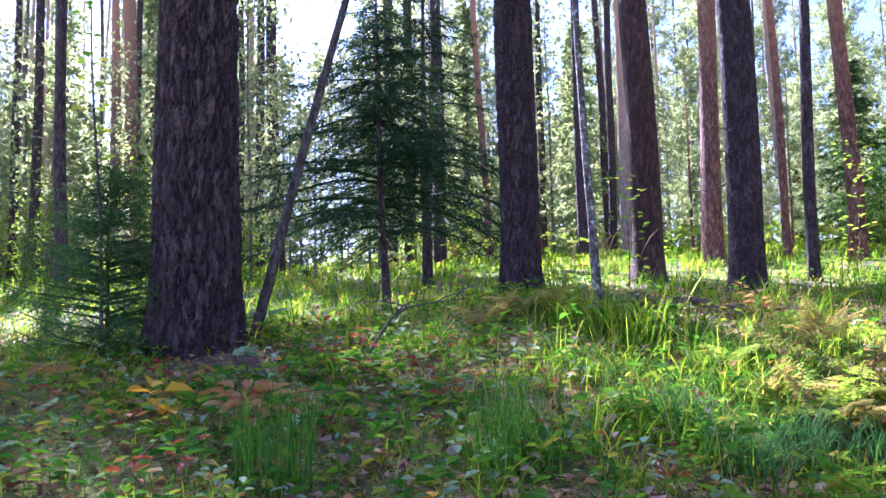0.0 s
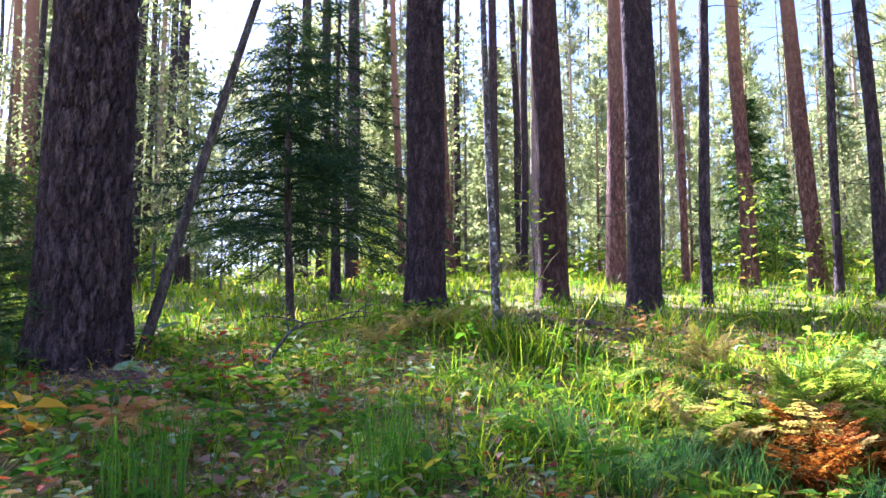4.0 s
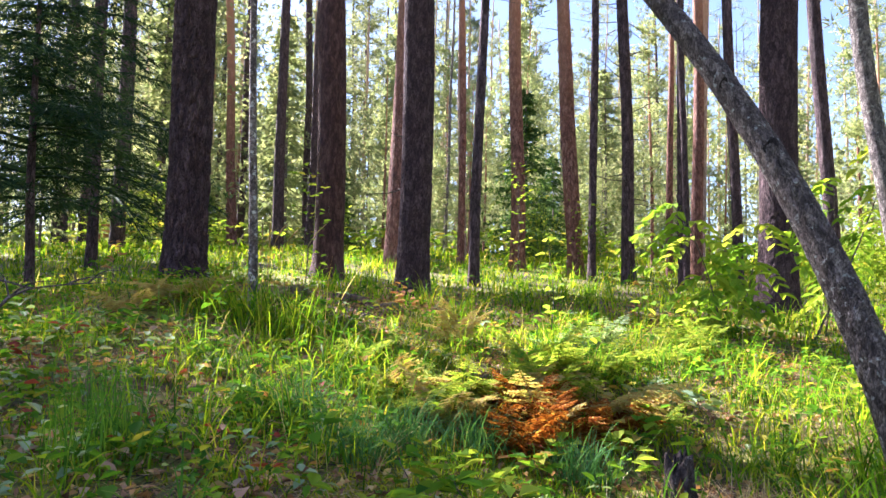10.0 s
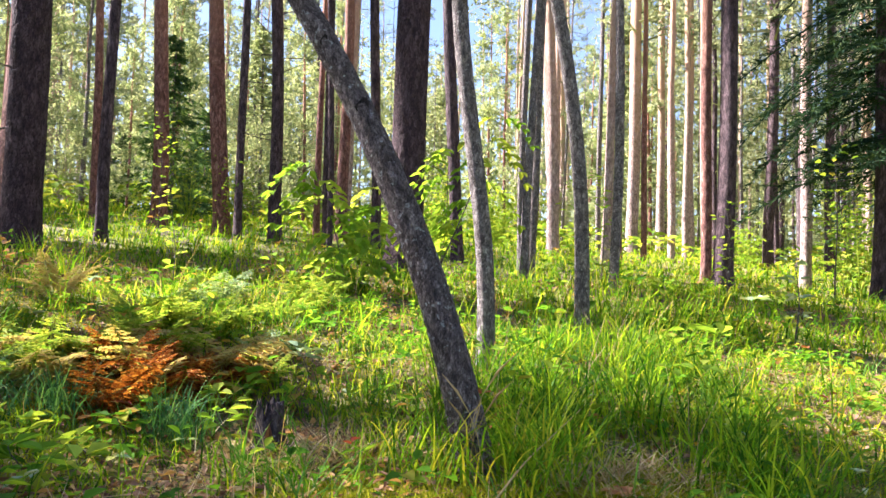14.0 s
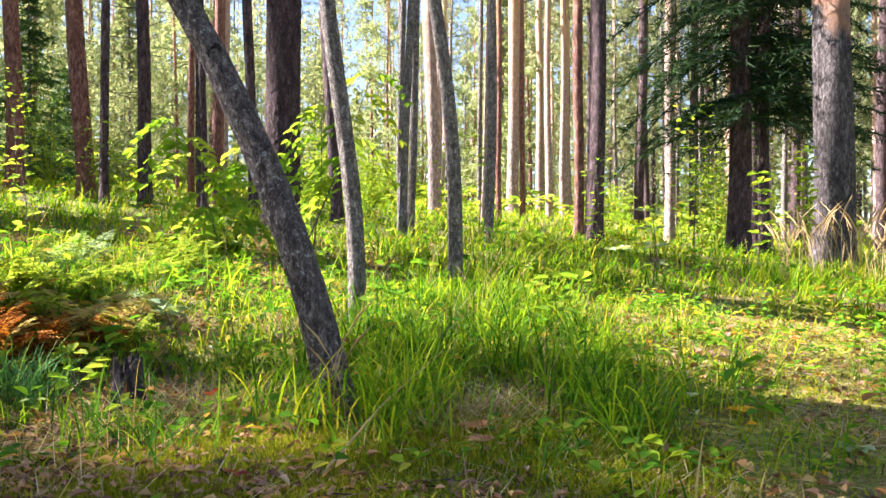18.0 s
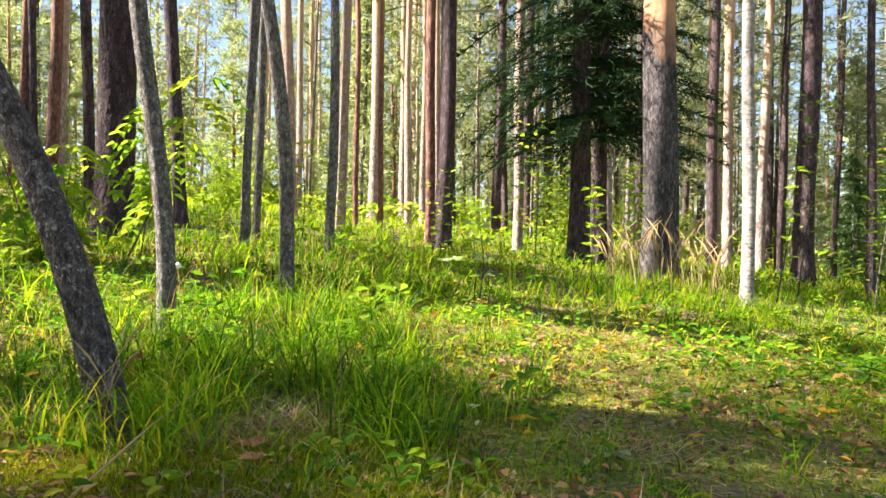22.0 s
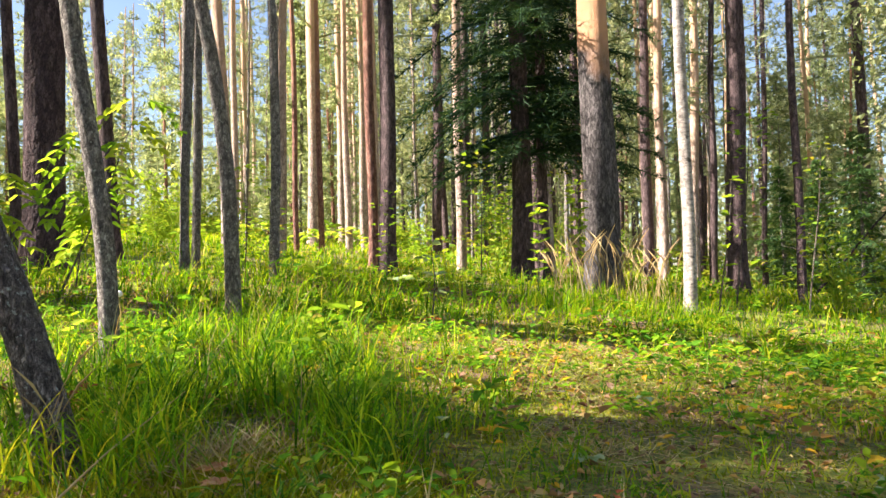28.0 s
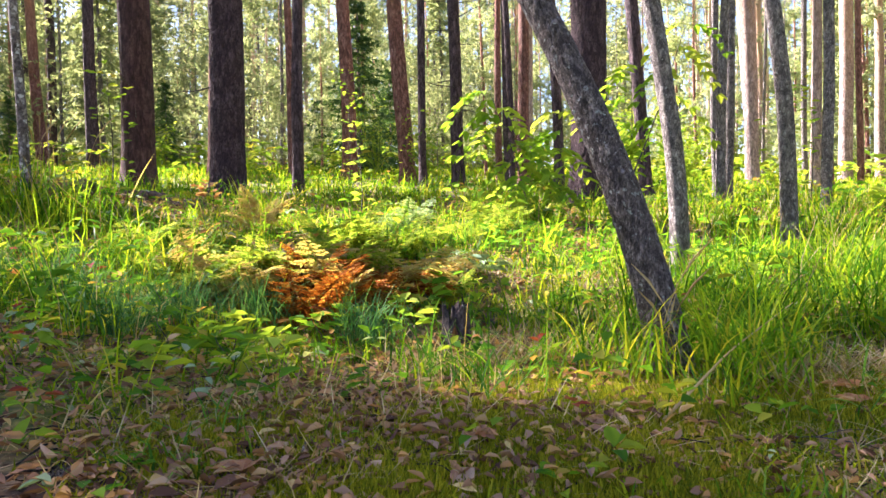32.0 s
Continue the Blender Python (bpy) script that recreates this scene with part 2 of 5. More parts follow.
def leafy(name, stops, through_part=.5, rough=.55, by_object=False, patch=0.0, gloss=.03, tint=(1.25, 1.2, .5)):
    """Leaf tissue that lets light through; colour varies from leaf to leaf, and in patches over the ground."""
    m, n, l, p = material(name)
    LEAF_ARGS[name] = (stops, through_part, rough)
    g = n.new("ShaderNodeObjectInfo" if by_object else "ShaderNodeNewGeometry")
    src = g.outputs["Random" if by_object else "Random Per Island"]
    r = ramp(n, stops)
    if patch:
        ge = n.new("ShaderNodeNewGeometry")
        t = n.new("ShaderNodeTexNoise")
        t.inputs["Scale"].default_value, t.inputs["Detail"].default_value = patch, 3
        l.new(ge.outputs["Position"], t.inputs["Vector"])
        mr = n.new("ShaderNodeMapRange")
        mr.inputs[1].default_value, mr.inputs[2].default_value, mr.inputs[3].default_value, mr.inputs[4].default_value = .3, .7, -.25, .25
        l.new(t.outputs["Fac"], mr.inputs[0])
        ad = n.new("ShaderNodeMath")
        ad.operation, ad.use_clamp = "ADD", True
        l.new(src, ad.inputs[0])
        l.new(mr.outputs[0], ad.inputs[1])
        src = ad.outputs[0]
    l.new(src, r.inputs[0])
    l.new(r.outputs[0], p.inputs["Base Color"])
    p.inputs["Roughness"].default_value = rough
    p.inputs["Specular IOR Level"].default_value = gloss
    tr = n.new("ShaderNodeBsdfTranslucent")
    gain = n.new("ShaderNodeMix")
    gain.data_type, gain.blend_type = "RGBA", "MULTIPLY"
    gain.inputs["Factor"].default_value = 1
    l.new(r.outputs[0], gain.inputs[6])
    gain.inputs[7].default_value = (*tint, 1)
    l.new(gain.outputs[2], tr.inputs["Color"])
    mx = n.new("ShaderNodeMixShader")
    mx.inputs[0].default_value = through_part
    l.new(p.outputs[0], mx.inputs[1])
    l.new(tr.outputs[0], mx.inputs[2])
    l.new(mx.outputs[0], n["Material Output"].inputs["Surface"])
    return m


def single(mat):
    """The same tissue for leaves that are objects of their own: colour varies from object to object."""
    if mat.name not in SINGLE:
        SINGLE[mat.name] = leafy(mat.name + "_single", *LEAF_ARGS[mat.name], by_object=True)
    return SINGLE[mat.name]


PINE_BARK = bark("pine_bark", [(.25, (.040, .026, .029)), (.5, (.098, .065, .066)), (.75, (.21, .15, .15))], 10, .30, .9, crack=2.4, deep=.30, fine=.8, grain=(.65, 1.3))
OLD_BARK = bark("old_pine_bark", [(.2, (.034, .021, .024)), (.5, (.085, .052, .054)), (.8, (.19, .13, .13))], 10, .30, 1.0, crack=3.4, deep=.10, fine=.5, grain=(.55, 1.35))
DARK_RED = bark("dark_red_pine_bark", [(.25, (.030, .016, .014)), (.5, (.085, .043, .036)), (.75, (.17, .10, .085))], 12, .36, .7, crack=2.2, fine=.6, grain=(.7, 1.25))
PINE_RED = bark("pine_bark_reddish", [(.25, (.070, .032, .026)), (.5, (.23, .105, .078)), (.75, (.44, .26, .20))], 12, .36, .6,
                high=((.52, .27, .16), 4.0, 9.0), crack=1.8, fine=.75)
# flaking orange bark above; sunlit top and shaded foot are in the colours too
PINE_SHADED_FOOT = bark("pine_bark_two_tone", [(.25, (.034, .028, .028)), (.5, (.088, .076, .075)), (.75, (.20, .178, .172))], 11, .34, .7, high=((.50, .27, .15), 4.2, 5.0), crack=2.0)
GREY_BARK = bark("grey_bark", [(.25, (.065, .055, .048)), (.5, (.21, .18, .16)), (.75, (.46, .41, .36))], 18, .5, .7, lichen=((.42, .43, .37), 46, .60), crack=2.0, deep=.35)
L_BARK = bark("dark_lichen_bark", [(.25, (.075, .060, .056)), (.5, (.22, .18, .165)), (.75, (.46, .40, .365))], 18, .38, 1.0, lichen=((.50, .53, .49), 40, .60), crack=2.4, deep=.2, fine=.8)
BIRCH_BARK = bark("birch_bark", [(.28, (.12, .10, .088)), (.45, (.27, .235, .21)), (.75, (.42, .38, .345))], 9, 2.2, .3, lichen=((.06, .05, .045), 9, .60), crack=.6, deep=.7)
SAPLING_BARK = bark("flaking_sapling_bark", [(.25, (.06, .045, .04)), (.5, (.17, .135, .12)), (.75, (.40, .36, .33))], 16, .9, .6, lichen=((.62, .60, .57), 24, .56), crack=1.5, deep=.4)
DEAD_BARK = bark("dead_sapling_bark", [(.3, (.045, .032, .028)), (.5, (.11, .085, .075)), (.7, (.22, .18, .16))], 20, .3, .6, lichen=((.32, .30, .27), 30, .63), deep=.4)
# orange-pink upper bark, paled further: sunlight and haze are in the colour
LIT_BARK = bark("pine_bark_lit_pale", [(.25, (.20, .14, .12)), (.5, (.40, .30, .26)), (.75, (.60, .49, .43))], 10, .34, .5, high=((.56, .36, .23), 3.0, 8.0), deep=.5)
DRY_WOOD = bark("dry_wood", [(.3, (.07, .055, .045)), (.5, (.155, .125, .10)), (.7, (.28, .235, .20))], 20, .3, .4, lichen=((.34, .32, .28), 30, .60), deep=.5)
ROT_WOOD = bark("rotten_wood", [(.3, (.02, .016, .014)), (.5, (.06, .045, .036)), (.7, (.16, .12, .09))], 30, .3, .8)
# needles lightened and greyed: background haze is put into the colour
NEEDLE = leafy("pine_needles", [(0, (.12, .16, .08)), (.5, (.24, .28, .15)), (1, (.42, .43, .26))], .45, tint=(1.15, 1.1, .75))
SPRUCE_NEEDLE = leafy("spruce_needles", [(0, (.015, .036, .020)), (.6, (.028, .062, .028)), (1, (.06, .10, .035))], .25, gloss=.05)
YOUNG_SPRUCE = leafy("young_spruce_needles", [(0, (.035, .085, .035)), (.6, (.075, .145, .05)), (1, (.15, .22, .07))], .35)
# haze over the far woods is painted into these two paler, greyer tissues
HAZY_NEEDLE = leafy("hazy_needles", [(0, (.16, .22, .11)), (.6, (.32, .38, .19)), (1, (.52, .53, .31))], .5, tint=(1.15, 1.12, .7))
HAZY_LEAF = leafy("hazy_far_leaves", [(0, (.15, .20, .11)), (.6, (.30, .35, .18)), (1, (.50, .50, .29))], .5, tint=(1.15, 1.1, .7))
GRASS = leafy("grass", [(0, (.03, .11, .006)), (.28, (.11, .25, .008)), (.52, (.22, .38, .008)), (.82, (.38, .46, .012)), (.97, (.44, .40, .06)), (1, (.52, .44, .2))], .62, patch=.55)
FRESH = leafy("fresh_grass", [(0, (.03, .11, .006)), (.45, (.15, .32, .010)), (.8, (.32, .46, .014)), (1, (.50, .48, .03))], .58, .45, patch=.8, gloss=.06)
BLUE_SEDGE = leafy("bluish_sedge", [(0, (.04, .13, .04)), (.6, (.08, .21, .06)), (1, (.17, .30, .09))], .35)
SEDGE = leafy("sedge", [(0, (.04, .13, .02)), (.6, (.10, .24, .025)), (1, (.20, .33, .03))], .4)
STRAW = leafy("dry_grass", [(0, (.30, .20, .09)), (.6, (.50, .38, .19)), (1, (.64, .54, .33))], .35)
HERB = leafy("herb_leaves", [(0, (.05, .15, .015)), (.5, (.12, .28, .018)), (.8, (.28, .40, .025)), (.93, (.42, .38, .05)), (1, (.44, .24, .08))], .5, patch=.7)
LITTER = leafy("fallen_leaves", [(0, (.10, .05, .035)), (.35, (.26, .14, .085)), (.65, (.44, .27, .17)), (.86, (.52, .28, .10)), (1, (.62, .48, .20))], .25)
NEEDLE_LITTER = leafy("needle_litter", [(0, (.09, .05, .03)), (.5, (.27, .16, .09)), (.85, (.46, .31, .17)), (1, (.62, .50, .34))], .2)
MOSS = leafy("moss", [(0, (.09, .13, .010)), (.5, (.26, .29, .015)), (1, (.46, .43, .03))], .4)
BRIGHT = leafy("bright_leaves", [(0, (.16, .30, .03)), (.5, (.26, .40, .04)), (1, (.40, .46, .06))], .6)
SHRUB = leafy("shrub_leaves", [(0, (.10, .20, .025)), (.5, (.20, .32, .035)), (.85, (.34, .40, .06)), (1, (.42, .36, .07))], .5)
FERN_RED = leafy("withered_fern", [(0, (.15, .04, .010)), (.4, (.30, .095, .016)), (.8, (.44, .18, .030)), (1, (.52, .34, .09))], .45)
FERN_PALE = leafy("pale_fern", [(0, (.38, .26, .10)), (.5, (.48, .38, .16)), (1, (.44, .46, .16))], .5)
FERN_GREEN = leafy("green_fern", [(0, (.16, .28, .04)), (.5, (.28, .38, .05)), (1, (.44, .44, .08))], .55)
ORANGE = leafy("orange_leaves", [(0, (.34, .13, .06)), (.5, (.48, .24, .12)), (1, (.55, .36, .20))], .4)
YELLOW = leafy("yellow_leaf", [(0, (.55, .30, .02)), (1, (.62, .40, .04))], .4)
PINK = leafy("pinkish_leaves", [(0, (.30, .16, .10)), (.5, (.42, .25, .17)), (1, (.56, .40, .28))], .35)
RED = leafy("red_leaves", [(0, (.25, .05, .04)), (.6, (.36, .09, .05)), (1, (.42, .2, .08))], .4)
PALE_GREEN = leafy("pale_leaves", [(0, (.20, .30, .18)), (.6, (.30, .40, .22)), (1, (.42, .46, .26))], .4)
WHITE, _n, _l, _p = material("white_cap")
_p.inputs["Base Color"].default_value, _p.inputs["Roughness"].default_value = (.82, .80, .76, 1), .6


def soil():
    m, n, l, p = material("forest_soil")
    g = n.new("ShaderNodeNewGeometry")
    a = n.new("ShaderNodeTexNoise")
    a.inputs["Scale"].default_value, a.inputs["Detail"].default_value = 26, 8
    b = n.new("ShaderNodeTexNoise")
    b.inputs["Scale"].default_value, b.inputs["Detail"].default_value = .9, 5
    l.new(g.outputs["Position"], a.inputs["Vector"])
    l.new(g.outputs["Position"], b.inputs["Vector"])
    ra = ramp(n, [(.3, (.035, .021, .013)), (.5, (.12, .07, .04)), (.7, (.26, .165, .09))])
    rb = ramp(n, [(.3, (.055, .075, .008)), (.5, (.16, .19, .012)), (.7, (.32, .31, .025))])
    l.new(a.outputs["Fac"], ra.inputs[0])
    l.new(a.outputs["Fac"], rb.inputs[0])
    rm = ramp(n, [(.40, (0, 0, 0)), (.58, (1, 1, 1))])
    l.new(b.outputs["Fac"], rm.inputs[0])
    mx = n.new("ShaderNodeMix")
    mx.data_type = "RGBA"
    l.new(rm.outputs[0], mx.inputs["Factor"])
    l.new(ra.outputs[0], mx.inputs[6])
    l.new(rb.outputs[0], mx.inputs[7])
    l.new(mx.outputs[2], p.inputs["Base Color"])
    p.inputs["Roughness"].default_value = .95
    bu = n.new("ShaderNodeBump")
    bu.inputs["Strength"].default_value, bu.inputs["Distance"].default_value = .8, .03
    l.new(a.outputs["Fac"], bu.inputs["Height"])
    l.new(bu.outputs[0], p.inputs["Normal"])
    return m


SOIL = soil()

# ---- ground ----
def spread(lo, hi, step, far, count):
    out = np.geomspace(1, far, count) - 1
    return np.concatenate([lo - out[:0:-1] * 1.0, np.arange(lo, hi, step), hi + out])


gx, gy = spread(-6, 16, .11, 900, 45), spread(-3, 14, .11, 900, 45)
X, Y = np.meshgrid(gx, gy)
Z = ground_z(X, Y)
nx, ny = len(gx), len(gy)
i = (np.arange(ny - 1)[:, None] * nx + np.arange(nx - 1)[None]).reshape(-1, 1)
tagged(new("ground", mesh("ground", np.stack([X, Y, Z], -1).reshape(-1, 3), [i + [[0, 1, nx + 1, nx]]], [SOIL])),
       "sloping forest floor of brown soil, moss and needles", "forest floor", kind="structure")


# ---- trees ----
def plates(theta, h, r, cell_u, cell_v, seed):
    """Relief of plated bark: 0 in the furrows, 1 on the plates."""
    nu = max(5, int(round(2 * math.pi * r / cell_u)))
    u, v = (theta / (2 * math.pi) * nu), h / cell_v
    r2 = np.random.default_rng(seed)
    nv = int(v.max()) + 4
    jit = r2.random((nv, nu, 2))
    lev = r2.random((nv, nu))
    u = u + .35 * np.sin(v * 1.3 + seed) + .13 * np.sin(v * 7.1 + 3 * u) + .07 * np.sin(v * 17 + 5 * u)
    v = v + .12 * np.sin(u * 5.3 + seed) + .08 * np.sin(u * 13 + v * 3)
    iu, iv = np.floor(u).astype(int), np.floor(v).astype(int)
    d1, d2, lv = np.full(u.shape, 9.), np.full(u.shape, 9.), np.zeros(u.shape)
    for a in (-1, 0, 1):
        for b in (-1, 0, 1):
            cu, cv = (iu + a), np.clip(iv + b + 1, 0, nv - 1)
            j = jit[cv, cu % nu]
            d = np.hypot(cu + j[..., 0] - u, (iv + b + j[..., 1]) - v)
            near = d < d1
            d2 = np.where(near, d1, np.minimum(d2, d))
            lv = np.where(near, lev[cv, cu % nu], lv)
            d1 = np.where(near, d, d1)
    return np.clip((d2 - d1) * 4.5, 0, 1) * (.5 + .5 * lv), lv


def trunk_mesh(r, height, lean, mat, sides=12, fine=0.0, relief=0.0, cells=(.04, .10), flare=.35, bend=None, seed=1, wob=.0, keep=.25, top=5.5):
    """A tapered trunk from below the ground up. fine: ring spacing over the lowest metres; bend(h): sideways shift in metres."""
    if fine:
        low = min(height, top)
        h = np.concatenate([np.arange(-.15, low, fine), np.linspace(low, height, 14)])
    else:
        h = np.concatenate([[-.15, 0, .08, .2, .4, .7], np.linspace(1.1, height, 14)])
    r2 = np.random.default_rng(seed)
    hp = np.maximum(h, 0)
    ph = r2.random(4) * 6.28
    cx, cy = lean[0] * h + wob * np.sin(h * .9 + ph[0]) * np.minimum(hp, 1), lean[1] * h + wob * np.sin(h * 1.1 + ph[1]) * np.minimum(hp, 1)
    if bend:
        bx, by = bend(hp)
        cx, cy = cx + bx, cy + by
    rad = r * (keep + (1 - keep) * (1 - hp / height) ** .85) * 1.04 + flare * r * np.exp(-hp / (.9 * r + .05))
    th = np.linspace(0, 2 * math.pi, sides, endpoint=False)
    H, T = np.meshgrid(h, th, indexing="ij")
    R = np.repeat(rad[:, None], sides, 1)
    R = R * (1 + .05 * np.sin(2 * T + ph[2] + H * .7) + .035 * np.sin(3 * T + ph[3] - H) + .12 * flare / .35 * np.exp(-np.maximum(H, 0) / .18) * np.sin(5 * T + ph[0]))
    if relief:
        step, flake = plates(T, H + .2, r, cells[0], cells[1], seed)
        R = R + relief * (step - .6)
    v = np.stack([cx[:, None] + R * np.cos(T), cy[:, None] + R * np.sin(T), H], -1).reshape(-1, 3)
    n = len(h)
    i, k = np.arange(n - 1)[:, None] * sides, np.arange(sides)[None]
    k2 = (k + 1) % sides
    q = np.stack([i + k, i + k2, i + sides + k2, i + sides + k], -1).reshape(-1, 4)
    me = mesh("trunk", v, [q], [mat], smooth=True)
    at = me.attributes.new("flake", "FLOAT", "POINT")
    at.data.foreach_set("value", (flake if relief else np.full(H.shape, .5)).astype(np.float32).ravel())
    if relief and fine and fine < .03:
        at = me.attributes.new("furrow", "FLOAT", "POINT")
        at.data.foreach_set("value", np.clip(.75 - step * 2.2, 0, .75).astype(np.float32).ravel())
    return me


def pine_crown(seed, height, low, reach, tufts=10, spikes=12, mat=NEEDLE, wide=.02, count=46):
    """Boughs with bunches of needles."""
    r2 = np.random.default_rng(seed)
    heap = Heap()
    for b in range(count):
        f = (b + r2.random()) / count
        h = low + (height - low) * f
        length = reach * (1 - .75 * f ** 1.4) * r2.uniform(.5, 1.1)
        az, rise = r2.random() * 6.28, r2.uniform(-.25, .35) + .4 * f
        way = np.array([math.cos(az), math.sin(az), rise])
        s = np.linspace(0, 1, 4)[:, None]
        pts = np.array([[0, 0, h]]) + way * s * length + np.array([[0, 0, -.12 * length]]) * s ** 2
        v, q = tube(pts, np.array([.03, .02, .012, .005]) * (.6 + length * .3), 3)
        heap.add(v, f4=q)
        t = r2.uniform(.3, 1.0, tufts)
        cen = np.array([0, 0, h]) + way * t[:, None] * length + r2.normal(0, .16, (tufts, 3)) * (.5 + length * .3)
        base = np.repeat(cen, spikes, 0)
        wv = r2.normal(size=(len(base), 3)) + way * .5 + np.array([0, 0, .5])
        v, f = needles(base + r2.normal(0, .05, base.shape), wv, r2.uniform(.12, .26, len(base)), np.full(len(base), wide))
        heap.add(v, f3=f)
    return heap.build("crown", mat, False)


def spruce_crown(seed, height, low, reach, gap=.22, droop=.35, mat=SPRUCE_NEEDLE, length=.07, wide=.016, step=.05, per=9, bare=.1):
    """Whorls of drooping boughs, each with side twigs set with needles."""
    r2 = np.random.default_rng(seed)
    heap = Heap()
    h = low
    while h < height * .97:
        f = (h - low) / (height - low)
        for k in range(per):
            az = r2.random() * 6.28
            ln = reach * (1 - f) ** .8 * r2.uniform(.42, 1.15) + .06
            sag = droop * r2.uniform(.5, 1.5)
            out = np.array([math.cos(az), math.sin(az), 0])
            sd = np.array([-out[1], out[0], 0])
            hh = h + r2.uniform(-.5, .5) * gap
            s = np.linspace(0, 1, 6)
            bow = lambda q: np.stack([out[0] * q * ln, out[1] * q * ln, hh + ln * (.25 * q - (sag + .25) * q ** 2 + .16 * q ** 4)], -1)
            v, q4 = tube(bow(s), .012 * (1 - s * .8) * (.4 + ln), 3)
            heap.add(v, f4=q4)
            m = max(3, int(ln / step))
            ts = np.linspace(bare, 1, m)
            for side in (-1, 1):
                tl = (.10 + .38 * ln * (1 - ts)) * r2.uniform(.35, 1.2, m)
                base = bow(ts)
                wy = unit(out[None] * .75 + side * sd[None] * .8 + np.array([[0, 0, -.4]]) + r2.normal(0, .22, (m, 3)))
                cnt = 7
                fr = (np.arange(cnt) + .5) / cnt
                b = (base[:, None] + wy[:, None] * (tl[:, None] * fr[None])[..., None]).reshape(-1, 3)
                w = np.repeat(wy, cnt, 0) + r2.normal(0, .5, b.shape)
                v, f3 = needles(b, w, length * r2.uniform(.8, 1.4, len(b)) + .15 * np.repeat(tl, cnt), np.full(len(b), wide))
                heap.add(v, f3=f3)
        h += gap * (1 - .45 * f)
    return heap.build("crown", mat, False)


FULL_CROWN = pine_crown(14, 19, 5.0, 2.4, 10, 9, wide=.05, count=44)


def shade_crown(seed, height, reach, boughs=30):
    """A flat dense layer of pine boughs, added out of view to cast dappled shade."""
    r2 = np.random.default_rng(seed)
    heap = Heap()
    for b in range(boughs):
        az, ln = r2.random() * 6.28, reach * r2.uniform(.45, 1.05)
        way = np.array([math.cos(az), math.sin(az), r2.uniform(-.05, .35)])
        z = height + r2.uniform(-.6, .3)
        t = np.linspace(0, 1, 4)[:, None]
        v, q = tube(np.array([[0, 0, z]]) + way * t * ln, np.array([.05, .035, .02, .008]), 4)
        heap.add(v, f4=q)
        cen = np.array([0, 0, z]) + way * r2.uniform(.2, 1.1, (10, 1)) * ln + r2.normal(0, .26, (10, 3))
        base = np.repeat(cen, 12, 0)
        v, f = needles(base + r2.normal(0, .06, base.shape), r2.normal(size=base.shape) + np.array([0, 0, .4]), r2.uniform(.14, .26, len(base)), np.full(len(base), .05))
        heap.add(v, f3=f)
    return heap.build("crown", NEEDLE, False)


THIN_CROWN = pine_crown(16, 19, 11, 1.8, 6, 9, wide=.02, count=16)


def stub(parent, x, y, z, az, length, r, mat, label="", up=.1, name="dead_branch"):
    s = np.linspace(0, 1, 5)
    pts = np.stack([x + math.cos(az) * length * s, y + math.sin(az) * length * s, z + up * length * s + .035 * length * np.sin(s * 5 + az)], -1)
    v, q = tube(pts, r * (1 - .8 * s), 5)
    return part(name, mesh(name, v, [q], [mat]), parent, label)


COUNT = [0]


def tree(x, y, r, lx=0., ly=0., label="tall straight pine with plated brown bark", mat=PINE_BARK, height=19., near=0, crown=0, turn=None,
         cells=(.04, .11), relief=None, stubs=0, name="pine_tree", bend=None, flare=.3, wob=.02, lift=0., shift=(0, 0), category="tree", group="forest trees", keep=.25, pitch=.008):
    """A standing tree. near: 0 far, 1 middle, 2 close to the camera."""
    COUNT[0] += 1
    k = COUNT[0]
    root = thing(name, x, y, float(ground_z(x, y)), label, category, group)
    sides = (10, 40, int(2 * math.pi * r / pitch))[near]
    stem_ = part("trunk", trunk_mesh(r, height, (lx, ly), mat, sides, (0, .05, pitch * 1.5)[near], (0, .006, .011)[near] if relief is None else relief,
                             cells, flare, bend, k, wob, keep, 3.6 if near == 2 else 5.5), root)
    if crown is not None:
        c = part("crown", THIN_CROWN if crown == 0 else crown, root)
        c.rotation_euler = (0, 0, k * 2.4)
        c.location = (lx * height * .6 + shift[0], ly * height * .6 + shift[1], lift)
    r2 = np.random.default_rng(k + 50)
    for b in range(stubs):
        z, az = r2.uniform(.8, 5.0), r2.random() * 6.28
        rr = r * .85
        stub(stem_, lx * z + rr * math.cos(az), ly * z + rr * math.sin(az), z, az, r2.uniform(.12, .5) * (2.2 if stubs > 18 else 1), .010, DRY_WOOD, up=r2.uniform(-.3, .3))
    return root


DARKP = "tall pine with dark furrowed bark"
REDP = "tall pine with reddish bark lit along one side"
SLIM = "slim dark trunk of a young pine"
FAR = "distant straight pine trunk"
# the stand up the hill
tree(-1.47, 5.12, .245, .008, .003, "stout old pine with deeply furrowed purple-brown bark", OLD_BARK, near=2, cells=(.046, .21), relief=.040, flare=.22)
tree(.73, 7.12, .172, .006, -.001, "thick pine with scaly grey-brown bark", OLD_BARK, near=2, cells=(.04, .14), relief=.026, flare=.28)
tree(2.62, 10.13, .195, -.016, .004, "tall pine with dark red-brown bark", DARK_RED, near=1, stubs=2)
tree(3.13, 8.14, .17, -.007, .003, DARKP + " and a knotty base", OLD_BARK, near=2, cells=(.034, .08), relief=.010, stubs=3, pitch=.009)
tree(4.39, 12.95, .164, .015, -.005, REDP, PINE_RED, near=1, stubs=2)
tree(4.39, 9.44, .066, .018, -.008, SLIM, near=1, stubs=3)
tree(4.42, 19.36, .153, -.001, 0, FAR, LIT_BARK)
